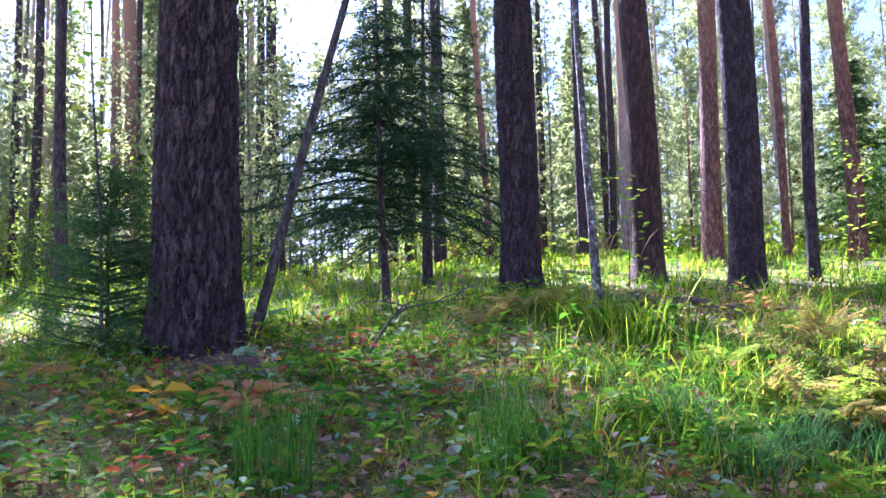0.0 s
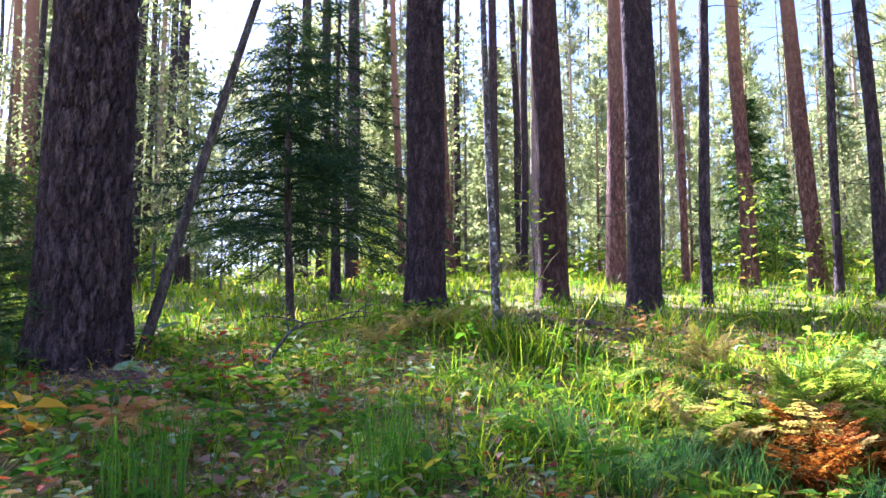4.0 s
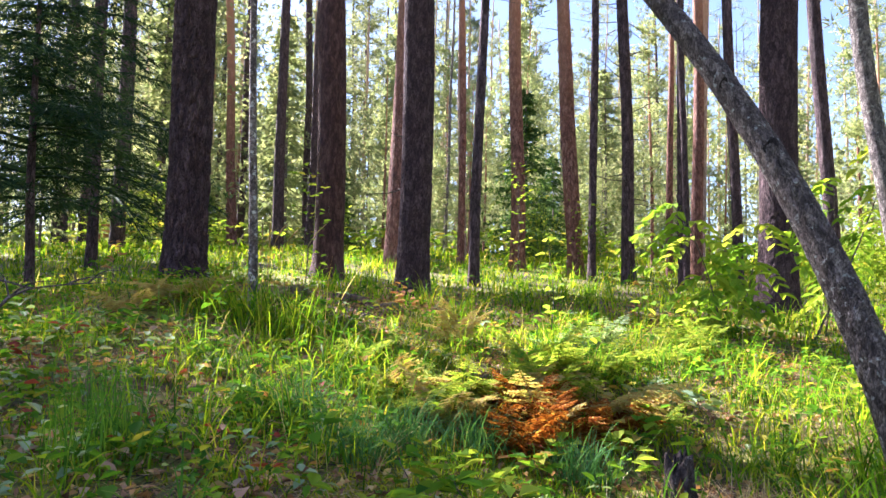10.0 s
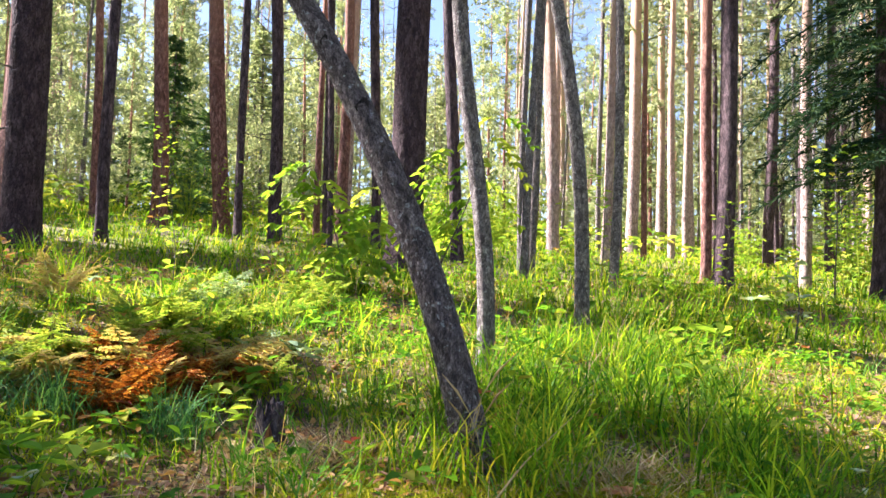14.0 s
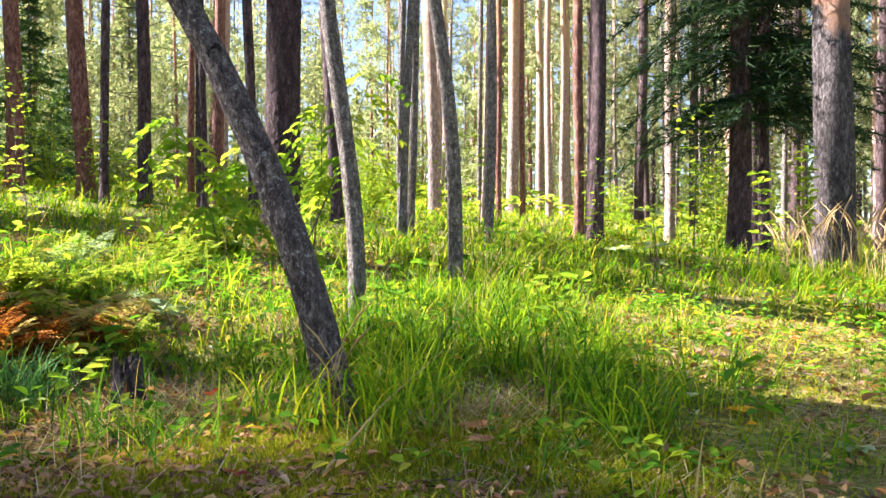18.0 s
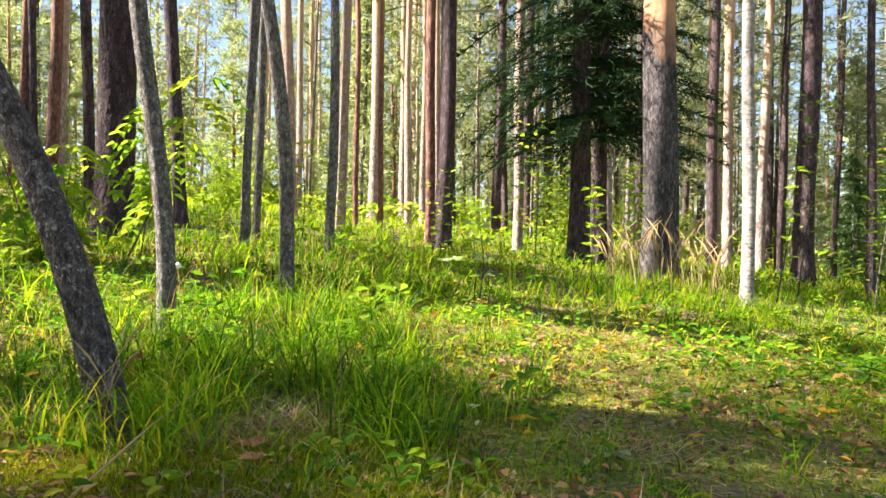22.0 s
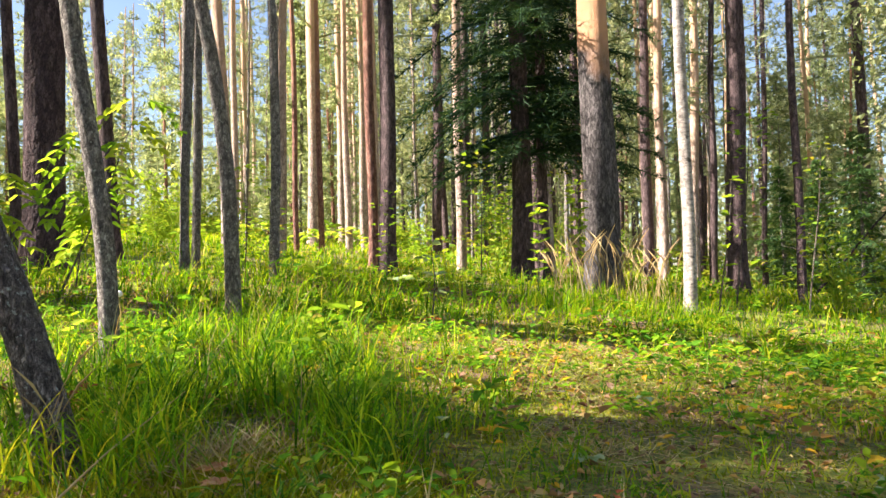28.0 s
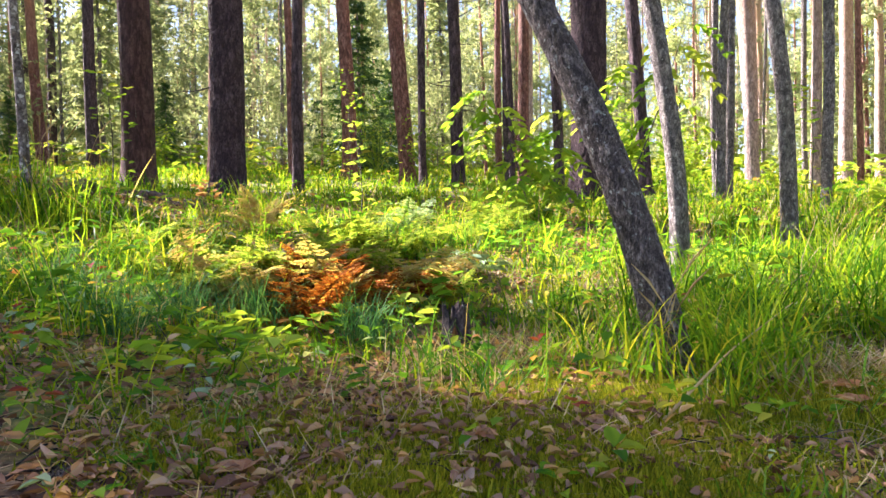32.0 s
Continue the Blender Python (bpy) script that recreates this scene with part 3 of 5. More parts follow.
tree(3.34, 19.4, .14, -.007, .001, FAR, PINE_BARK, stubs=3)
tree(4.83, 23.1, .125, .01, -.002, FAR, PINE_BARK)
tree(6.12, 14.13, .074, -.012, .005, SLIM, PINE_RED)
tree(6.84, 13.09, .134, -.02, .01, REDP, PINE_RED, near=1)
tree(7.53, 12.14, .136, -.05, .03, REDP + ", leaning slightly", PINE_RED, near=1)
tree(7.4, 11.42, .069, .003, -.002, SLIM, PINE_BARK, near=1)
tree(7.98, 11.19, .109, -.02, .014, DARKP + " and bare side branches", PINE_BARK, near=1, stubs=22)
tree(9.48, 12.06, .06, .003, -.002, SLIM, PINE_RED)
tree(8.32, 10.23, .063, -.006, .005, SLIM, PINE_BARK, near=1)
tree(9.47, 11.29, .103, .005, -.004, REDP, PINE_RED)
# flat crown added out of view to shade the ground behind
tree(2.69, 24.1, .15, -.052, .005, REDP, PINE_RED, crown=shade_crown(52, 12.7, 2.2))
tree(5.12, 25, .14, -.025, .005, FAR, PINE_BARK)
tree(7.32, 16.95, .079, -.028, .012, FAR, LIT_BARK)
# flat crowns from here on are added above view, shifted to shade the foreground
tree(-9.37, 14.95, .125, -.024, -.016, FAR, PINE_BARK, stubs=2, crown=shade_crown(45, 11.7, 1.6), shift=(.3, 1.7))
tree(-6.96, 13.9, .104, -.021, -.011, "dark pine trunk with many short dead twigs", PINE_BARK, near=1, stubs=14)
tree(-6.99, 16.86, .165, -.016, -.007, FAR, PINE_RED, crown=shade_crown(43, 13, 1.4, 10), shift=(0, -.5))
tree(-9.67, 21.98, .15, -.014, -.006, FAR, PINE_RED, crown=shade_crown(44, 16.5, 1.5, 14), shift=(.35, .2))
tree(-3.94, 17.57, .15, -.023, -.006, "pine trunk standing against the bright sky", PINE_BARK, stubs=3, crown=shade_crown(41, 14.4, 1.55, 19), shift=(-2.75, .7))
tree(-1.43, 18.55, .15, -.001, 0, FAR, PINE_BARK, crown=shade_crown(42, 16.7, 2.2), shift=(-1.2, -1.3))
tree(-1.07, 20.4, .15, .002, 0, FAR, PINE_BARK, crown=shade_crown(46, 11.5, 1.8), shift=(-1.2, 0))
tree(-.21, 17.1, .15, -.002, 0, FAR, PINE_BARK, crown=shade_crown(47, 12.8, .9), shift=(1.0, .3))
# added tree: both its crowns are there to shade the clearing
shade_tree = tree(-4.95, 17.4, .12, 0, 0, FAR, PINE_BARK, height=21, crown=shade_crown(49, 17.6, 2.3, 34), shift=(-.9, .6))
part("crown", shade_crown(55, 13.3, 1.6, 16), shade_tree).location = (-.45, -1.2, 0)
# another added pine, carrying a thin crown that shades the foreground
tree(-7.5, 21.1, .12, 0, 0, FAR, PINE_BARK, height=20.5, crown=shade_crown(53, 18.5, 1.5, 9))
tree(1.05, 21.1, .1, -.042, .002, FAR, PINE_RED)
# added pine whose two crowns shade the floor round the old pine
shade_tree_b = tree(-8.2, 19.9, .1, 0, 0, FAR, PINE_BARK, height=17, crown=shade_crown(54, 12.3, 2.1, 30))
part("crown", shade_crown(56, 12.6, 1.3, 18), shade_tree_b).location = (-.7, -1.8, 0)
# the stand across the slope
tree(6.78, 6.71, .205, .013, -.013, "thick dark pine behind the leaning tree", OLD_BARK, near=2, cells=(.036, .11), relief=.010, pitch=.009)
tree(10.17, 12.12, .109, .02, -.016, REDP, LIT_BARK)
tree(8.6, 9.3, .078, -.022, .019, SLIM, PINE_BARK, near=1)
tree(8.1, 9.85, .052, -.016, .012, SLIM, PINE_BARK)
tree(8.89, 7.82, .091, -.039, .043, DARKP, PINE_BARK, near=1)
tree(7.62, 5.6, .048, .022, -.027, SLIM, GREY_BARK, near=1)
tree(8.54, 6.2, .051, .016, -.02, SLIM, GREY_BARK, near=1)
tree(14.59, 10.2, .114, -.029, .04, FAR, LIT_BARK)
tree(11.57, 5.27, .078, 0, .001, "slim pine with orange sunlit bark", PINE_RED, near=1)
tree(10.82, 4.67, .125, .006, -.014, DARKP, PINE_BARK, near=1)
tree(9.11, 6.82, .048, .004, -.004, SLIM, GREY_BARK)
# these two get full crowns, above view, to shade the eastern trunks
tree(13.12, 9.15, .118, -.017, .023, FAR, LIT_BARK, crown=FULL_CROWN)
tree(12.72, 7.7, .086, .013, -.019, FAR, LIT_BARK, crown=FULL_CROWN)
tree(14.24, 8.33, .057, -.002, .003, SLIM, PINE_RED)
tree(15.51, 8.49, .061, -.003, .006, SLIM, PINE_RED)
tree(17.16, 8.71, .081, -.003, .005, FAR, LIT_BARK)
tree(13.36, 4.46, .084, .002, -.006, FAR, LIT_BARK)
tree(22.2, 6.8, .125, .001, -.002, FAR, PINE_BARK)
# east side
# full crown added overhead to shade the ground to the southeast
tree(14.57, 3.37, .094, -.004, .015, FAR, PINE_BARK, stubs=6, crown=FULL_CROWN)
tree(11.27, 1.68, .222, 0, .002, "thick pine, flaking orange above, grey painted darker below for shade", PINE_SHADED_FOOT, near=1, cells=(.04, .1))
tree(19.8, 2.0, .125, .001, -.011, FAR, PINE_BARK)
tree(19.74, 1.64, .11, .001, -.007, FAR, LIT_BARK)
tree(19.97, .94, .11, .002, -.027, FAR, LIT_BARK)
tree(17.33, 0, .205, 0, -.023, REDP, PINE_BARK, near=1)
tree(16.3, -1.09, .08, 0, 0, SLIM, PINE_BARK, stubs=8)
tree(17.65, -3.15, .17, -.001, -.004, "grey-brown pine trunk at the edge of the clearing", PINE_BARK, near=1)
tree(17.73, -3.72, .195, -.01, -.047, "broad pine lit by the sun", PINE_RED)
tree(22.2, -.65, .075, -.001, -.028, SLIM, PINE_BARK)
tree(25.7, -4.19, .1, -.002, -.015, FAR, PINE_BARK)


# ---- broadleaved and crooked trees in the foreground ----
def twig_crown(seed, low, high, reach, size, mat, count=240):
    r2 = np.random.default_rng(seed)
    heap = Heap()
    boughs = 14 if count < 1000 else 60
    for b in range(boughs):
        z, az, ln = r2.uniform(low, high), r2.random() * 6.28, reach * r2.uniform(.4, 1)
        way = np.array([math.cos(az), math.sin(az), .5])
        s = np.linspace(0, 1, 4)[:, None]
        v, q = tube(np.array([[0, 0, z]]) + way * s * ln, .008 * (1.2 - np.linspace(0, 1, 4)), 3)
        heap.add(v, f4=q)
        m = count // boughs
        base = np.array([0, 0, z]) + way * r2.uniform(.3, 1.05, (m, 1)) * ln + r2.normal(0, .08 if count < 1000 else .3, (m, 3))
        v, q = leaves(base, r2.normal(size=(m, 3)), np.array([[0, 0, 1.]]) + r2.normal(0, .3, (m, 3)), size * r2.uniform(.7, 1.2, m), size * .6 * r2.uniform(.7, 1.2, m))
        heap.add(v, f4=q)
    return heap.build("crown", mat, False)


def lean_bend(h):
    s = .20 * h + .13 * np.minimum(h, 2.2) ** 2 + .572 * np.maximum(h - 2.2, 0)
    return -.38 * s, .925 * s


tree(2.78, 2.02, .066, 0, 0, "leaning crooked tree with dark cracked bark and pale lichen", L_BARK, 6.0, 2, twig_crown(5, 4.2, 5.8, 1.2, .07, SHRUB), name="leaning_tree",
     cells=(.018, .036), relief=.006, bend=lean_bend, flare=.2, wob=.006, keep=.5, pitch=.005)
tree(3.96, 3.01, .049, -.043, .048, "slender crooked trunk with grey lichen-spotted bark", GREY_BARK, 6.5, 2, twig_crown(6, 4.5, 6.3, 1.2, .07, SHRUB), name="young_tree",
     cells=(.018, .03), relief=.003, bend=lambda h: (.03 * np.sin(h * 2.2), -.02 * np.sin(h * 2.2)), flare=.15, keep=.45)
tree(5.73, 3.55, .06, 0, 0, "curved slender trunk with grey lichen-spotted bark", GREY_BARK, 7.0, 2, twig_crown(7, 5.0, 6.8, 1.3, .07, SHRUB), name="young_tree",
     cells=(.02, .035), relief=.003, bend=lambda h: (-.028 * h ** 2 * .9 / (1 + .08 * h), .04 * h ** 2 * .9 / (1 + .08 * h)), flare=.15, keep=.45)
tree(7.25, 4.2, .046, .003, -.005, "slender upright trunk with grey bark", GREY_BARK, 8, 1, twig_crown(8, 5.5, 7.8, 1.3, .07, SHRUB), name="young_tree", flare=.1, keep=.45)
tree(9.87, .48, .074, 0, -.001, "slim pale birch trunk in full sun", BIRCH_BARK, 12, 1, twig_crown(9, 7.5, 11.5, 2.0, .08, SHRUB, 420), name="birch_tree", flare=.2, relief=.002)
tree(1.13, 5.57, .031, -.025, .005, "thin birch sapling with dark bark and pale flakes", SAPLING_BARK, 5, 1, twig_crown(10, 3.8, 4.9, .8, .06, SHRUB), name="birch_sapling", flare=.2, relief=.001, wob=.025)
tree(-1.16, 5.30, .038, .261, .07, "thin bare dead sapling leaning over", DEAD_BARK, 4.5, 1, None, name="dead_sapling", flare=.1, relief=.001, wob=.02)


def knot(parent, px, py, pz, nx_, ny_, size):
    """A dark sunken branch scar with a swollen rim, facing (nx_, ny_)."""
    v, f = [], []
    rim = [(0, .25), (.35, .1), (.6, .7), (.85, .75), (1.1, .0)]
    out, side = np.array([nx_, ny_, .1]), np.array([-ny_, nx_, 0])
    for rr, lift_ in rim:
        for a in np.linspace(0, 2 * math.pi, 12, endpoint=False):
            w = 1 + .15 * math.sin(3 * a + px * 9)
            v.append(np.array([px, py, pz]) + side * math.cos(a) * rr * size * w + np.array([0, 0, 1.25]) * math.sin(a) * rr * size * w + out * (lift_ - .5) * size * .5)
    i, k = np.arange(len(rim) - 1)[:, None] * 12, np.arange(12)[None]
    q = np.stack([i + k, i + (k + 1) % 12, i + 12 + (k + 1) % 12, i + 12 + k], -1).reshape(-1, 4)
    part("knot", mesh("knot", np.array(v), [q], [ROT_WOOD]), parent, "dark sunken branch scar")


leaner = next(c for c in bpy.data.objects["leaning_tree"].children if c.name.startswith("trunk"))
for h, turn_, size in ((.95, -2.35, .024), (1.35, -2.25, .028), (1.62, -2.5, .018), (.55, -2.0, .016)):
    bx, by = lean_bend(np.array(h))
    knot(leaner, float(bx) + .062 * math.cos(turn_), float(by) + .062 * math.sin(turn_), h, math.cos(turn_), math.sin(turn_), size)
# spruces
tree(-.57, 8.37, .045, -.028, -.003, "young dark spruce with drooping branches", PINE_BARK, 3.4, 1, spruce_crown(3, 3.5, .95, 1.45, .18, .34, length=.075, wide=.010, step=.05, per=7), name="spruce_tree", flare=.2, keep=.2, lift=0)
tree(-.25, 11.0, .07, 0, 0, "dark spruce behind the young one", PINE_BARK, 4.6, 0, spruce_crown(23, 4.8, .9, 1.7, .3, .42, length=.08, wide=.013, step=.08, per=6), name="spruce_tree", flare=.2, keep=.2)
tree(12.2, 3.05, .155, .003, -.011, "big shaded spruce with drooping dark boughs", PINE_BARK, 15, 1, spruce_crown(4, 14, 1.9, 1.9, .40, .6, length=.10, wide=.018, step=.09, per=10), name="spruce_tree")
tree(12.62, 2.78, .085, -.002, .004, "slim dark spruce close beside the big one", PINE_BARK, 12, 1, spruce_crown(24, 11, 2.3, 1.3, .42, .5, length=.10, wide=.024, step=.09, per=7), name="spruce_tree")
tree(-2.05, 5.15, .016, 0, 0, "small dark green spruce beside the old pine", PINE_BARK, 1.05, 1, spruce_crown(21, 1.25, .05, .62, .085, -.08, YOUNG_SPRUCE, .034, .0045, .032, 8), name="young_spruce", flare=.1)

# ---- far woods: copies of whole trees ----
far_a = tree(-3, 34, .15, 0, 0, FAR, LIT_BARK, 20, crown=FULL_CROWN)
far_b = tree(3, 35, .12, 0, 0, FAR, PINE_BARK, 19, crown=FULL_CROWN)
LOW_PINE = pine_crown(31, 9.5, .8, 1.9, 10, 9, HAZY_NEEDLE, .045, 48)
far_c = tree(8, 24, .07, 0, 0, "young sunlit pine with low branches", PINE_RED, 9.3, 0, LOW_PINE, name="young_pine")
LOW_SPRUCE = spruce_crown(32, 8, .5, 1.5, .5, .35, HAZY_NEEDLE, .17, .06, .24, 6)
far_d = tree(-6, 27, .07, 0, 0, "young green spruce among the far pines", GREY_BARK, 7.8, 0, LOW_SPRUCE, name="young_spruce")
LEAFY_CROWN = twig_crown(33, 1.2, 8.5, 2.2, .2, HAZY_LEAF, 1200)
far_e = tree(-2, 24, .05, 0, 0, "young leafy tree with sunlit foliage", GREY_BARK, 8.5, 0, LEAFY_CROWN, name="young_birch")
MID_CROWN = pine_crown(34, 15, 2.6, 2.7, 12, 10, NEEDLE, .05, 60)
far_f = tree(10, 30, .13, 0, 0, "far pine with broad boughs low on the stem", LIT_BARK, 15, crown=MID_CROWN, name="broad_pine")
far_g = tree(19.5, 9.5, .085, 0, 0, "slender far pine, its bark coloured pale for sunlight", LIT_BARK, 17, name="slim_pine")
far_h = tree(21, 4.2, .065, .01, 0, "slender far trunk with grey bark", GREY_BARK, 15, name="slim_tree")
far_s = tree(9.2, 17.5, .05, 0, 0, "young dark green spruce between the trunks", GREY_BARK, 4.2, 0, spruce_crown(35, 4.4, .25, 1.15, .3, .3, YOUNG_SPRUCE, .12, .03, .13, 7), name="young_spruce")
# added pines: their flat unseen crowns darken the slope between the trunks
far_shade = tree(-7.5, 27, .14, 0, 0, FAR, PINE_BARK, 19, crown=shade_crown(51, 13.4, 2.4))
for x, y in ((-10, 25), (-5.7, 22.8), (-.5, 23.3), (-12, 30), (-2.4, 28.5), (.6, 29), (3.2, 27), (-14.5, 25), (-11.5, 21)):
    copy_thing(far_shade, Matrix.LocRotScale((x, y, float(ground_z(x, y)) - .05), Euler((0, 0, x)), None))
r3 = np.random.default_rng(99)
placed = []


def spot(lo, hi, near, far, gap):
    """A free spot between two bearings (degrees to the left of +y) and two distances, clear of the sunny gap."""
    for _ in range(40):
        b, d = r3.uniform(lo, hi), math.sqrt(r3.uniform(near ** 2, far ** 2))
        x, y = .7 - math.sin(radians(b)) * d, .3 + math.cos(radians(b)) * d
        if not (6.5 < b < 14.5) and all((x - p) ** 2 + (y - q) ** 2 > gap ** 2 for p, q in placed):
            break
    placed.append((x, y))
    return x, y


for count, kinds, lo, hi, near, far, s0, s1 in (
        (30, (far_a, far_b), 15, 48, 30, 60, .8, 1.2), (76, (far_a, far_b), -62, 12, 38, 78, .8, 1.2), (100, (far_a, far_b, far_b), -124, -60, 18, 56, .75, 1.2),
        (100, (far_c, far_d, far_e, far_c), 14.5, 48, 22, 60, .6, 1.3), (74, (far_c, far_d, far_e, far_c, far_c), -66, 12, 22, 56, .5, 1.1), (17, (far_f,), -66, 6, 30, 66, .8, 1.2), (14, (far_f,), 30, 48, 26, 60, .8, 1.2), (30, (far_c, far_e, far_d), -92, -62, 30, 60, .55, 1.2), (44, (far_c, far_d, far_f), -124, -92, 22, 50, .55, 1.1),
        (26, (far_s, far_e, far_c), -48, 4, 17, 36, .3, .75), (9, (far_s, far_e), -118, -90, 18, 32, .4, .9), (9, (far_s, far_e), 16, 44, 14, 28, .4, .8), (24, (far_c, far_e, far_f, far_d), -14, 5, 24, 52, .8, 1.25), (14, (far_c, far_f), -34, -14, 26, 52, .7, 1.1), (16, (far_c, far_e, far_f), -92, -56, 24, 48, .7, 1.15), (46, (far_g, far_h), -92, -54, 15, 46, .7, 1.2), (20, (far_h, far_h, far_g), -124, -92, 22, 48, .7, 1.1), (36, (far_g, far_h), -54, 5, 24, 60, .8, 1.25), (22, (far_g, far_h), 15, 46, 20, 50, .8, 1.2)):
    for k in range(count):
        x, y = spot(lo, hi, near, far, 1.3)
        s = r3.uniform(s0, s1)
        copy_thing(kinds[k % len(kinds)], Matrix.LocRotScale((x, y, float(ground_z(x, y)) - .05), Euler((r3.normal(0, .015), r3.normal(0, .015), r3.random() * 6.28)), (s, s, s)))

for x, y, s, src in ((-2.3, 13.5, .42, far_e), (-3.3, 16, .5, far_e), (-2.6, 19.5, .6, far_e), (-4.2, 21.5, .62, far_d), (-1.7, 16.5, .5, far_d), (-3.6, 25, .85, far_e), (-5, 29, .9, far_c), (-1.3, 14.6, .45, far_e)):
    copy_thing(src, Matrix.LocRotScale((x, y, float(ground_z(x, y)) - .05), Euler((0, 0, x * 3)), (s, s, s)))

# the wood behind the clearing
for k in range(44):
    x, y = spot(62, 228, 9, 42, 2.2)
    s = r3.uniform(.8, 1.15)
    copy_thing((far_a, far_b)[k % 2], Matrix.LocRotScale((x, y, float(ground_z(x, y)) - .05), Euler((0, 0, r3.random() * 6.28)), (s, s, s)))

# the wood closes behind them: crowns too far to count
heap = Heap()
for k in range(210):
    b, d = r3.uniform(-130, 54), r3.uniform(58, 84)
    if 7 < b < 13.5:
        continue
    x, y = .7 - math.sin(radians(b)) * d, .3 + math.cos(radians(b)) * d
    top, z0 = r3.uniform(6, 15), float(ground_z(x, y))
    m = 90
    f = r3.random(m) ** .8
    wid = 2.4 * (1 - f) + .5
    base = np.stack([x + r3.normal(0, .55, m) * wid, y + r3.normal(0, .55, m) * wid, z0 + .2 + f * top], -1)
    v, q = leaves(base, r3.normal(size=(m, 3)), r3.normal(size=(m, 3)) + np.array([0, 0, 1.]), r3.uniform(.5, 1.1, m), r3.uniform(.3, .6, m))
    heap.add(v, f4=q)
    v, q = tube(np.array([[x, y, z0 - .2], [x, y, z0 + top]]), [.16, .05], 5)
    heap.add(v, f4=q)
tagged(new("far_woods", heap.build("far_woods", HAZY_LEAF, False)), "sunlit foliage of the woods farther off, coloured pale for haze", "woodland", kind="stuff")


# ---- undergrowth ----
BARE = [(1.9, 1.95, .8, .97), (1.3, 1.5, .8, .97), (2.5, 1.9, .45, .7), (5.2, .7, 1.1, .93), (6.3, .9, 1.0, .8), (4.3, .35, .85, .9), (3.7, .0, .8, .85), (2.6, 6.6, .8, .8), (1.7, 6.1, .45, .9), (-1.0, 3.3, 1.3, .62), (.3, 2.7, 1.0, .55), (-2.2, 2.8, 1.0, .5), (2.98, 1.62, .28, .9), (6.3, -.3, .9, .6), (8.2, 2.5, 1.1, .6)]
LUSH = [(3.6, 2.4, 1.0), (4.6, 2.7, 1.2), (1.3, 4.3, .7), (.9, 3.55, .55), (6.5, 3.5, 1.3), (3.6, 1.35, .5), (8.6, 1.9, .9), (9.5, 1.3, 1.0), (1.2, 5.2, .5), (3.2, 4.6, .8)]


def cover(x, y):
    """How densely the ground is overgrown, 0 to 1."""
    c = np.ones_like(x)
    for bx, by, r, a in BARE:
        c = c * (1 - a * np.exp(-((x - bx) ** 2 + (y - by) ** 2) / (r * r)))
    clump = np.sin(5.3 * x + 2.1 * np.sin(3.7 * y)) + np.sin(6.1 * y + 1.9 * np.sin(4.3 * x + 1)) + .7 * np.sin(11 * x - 9 * y)
    return c * np.clip(.55 + .42 * clump, .04, 1)


def lush(x, y):
    c = np.zeros_like(x)
    for bx, by, r in LUSH:
        c = np.maximum(c, np.exp(-((x - bx) ** 2 + (y - by) ** 2) / (r * r)))
    return c


def scatter(count, near, far, power=1.0, lo=-116, hi=44):
    """Random spots in the sector that the clearing opens to, over distances near to far."""
    az = np.radians(rng.uniform(lo, hi, count))
    d = np.sqrt(rng.uniform(near ** 2, far ** 2, count)) if power == 1 else near + (far - near) * rng.random(count) ** power
    return .75 - np.sin(az) * d, .3 + np.cos(az) * d


def blades(x, y, height, width, bow, spread_=.5):
    """Grass blades in three bent pieces."""
    n = len(x)
    az = rng.random(n) * 6.28
    out = np.stack([np.cos(az), np.sin(az), np.zeros(n)], -1)
    side = np.stack([-out[:, 1], out[:, 0], np.zeros(n)], -1)
    base = np.stack([x, y, ground_z(x, y) - .01], -1)
    rows = []
    for f, w in ((0, 1), (.4, .9), (.75, .6)):
        c = base + out * (bow * f ** 2)[:, None] + np.array([0, 0, 1.]) * (height * (f - .28 * f ** 3 * np.minimum(1.5, bow / height)))[:, None]
        rows += [c - side * (width * w * .5)[:, None], c + side * (width * w * .5)[:, None]]
    rows.append(base + out * bow[:, None] + np.array([0, 0, 1.]) * (height * (1 - .42 * np.minimum(1.6, bow / height)))[:, None])
    v = np.stack(rows, 1).reshape(-1, 3)
    k = np.arange(n)[:, None] * 7
    return v, np.concatenate([k + [[4, 5, 6]]]), np.concatenate([k + [[0, 1, 3, 2]], k + [[2, 3, 5, 4]]])


def arching(x, y, length, width, first=.25, last=1.9):
    """Long grass blades that rise, bend over and let their tips hang: six pieces each."""
    n = len(x)
    az = rng.random(n) * 6.28
    out = np.stack([np.cos(az), np.sin(az), np.zeros(n)], -1)
    side = np.stack([-out[:, 1], out[:, 0], np.zeros(n)], -1) + rng.normal(0, .25, (n, 3)) * np.array([0, 0, 1.])
    a0, a1 = rng.uniform(.02 if first < 1 else .8, first, n), rng.uniform(.6, last, n)
    c = np.stack([x, y, ground_z(x, y) - .01], -1)
    rows, f = [], np.linspace(0, 1, 7)
    for k in range(6):
        w = (width * (.75, 1, .97, .85, .66, .4)[k] * .5)[:, None]
        rows += [c - side * w, c + side * w]
        a = a0 + (a1 - a0) * ((f[k] + f[k + 1]) / 2) ** 1.4
        c = c + (out * np.sin(a)[:, None] + np.array([0, 0, 1.]) * np.cos(a)[:, None]) * (length / 6)[:, None]
    rows.append(c)
    v = np.stack(rows, 1)
    low = ground_z(v[..., 0], v[..., 1]) + .012
    v[:, 2:, 2] = np.maximum(v[:, 2:, 2], low[:, 2:])
    k = np.arange(n)[:, None] * 13
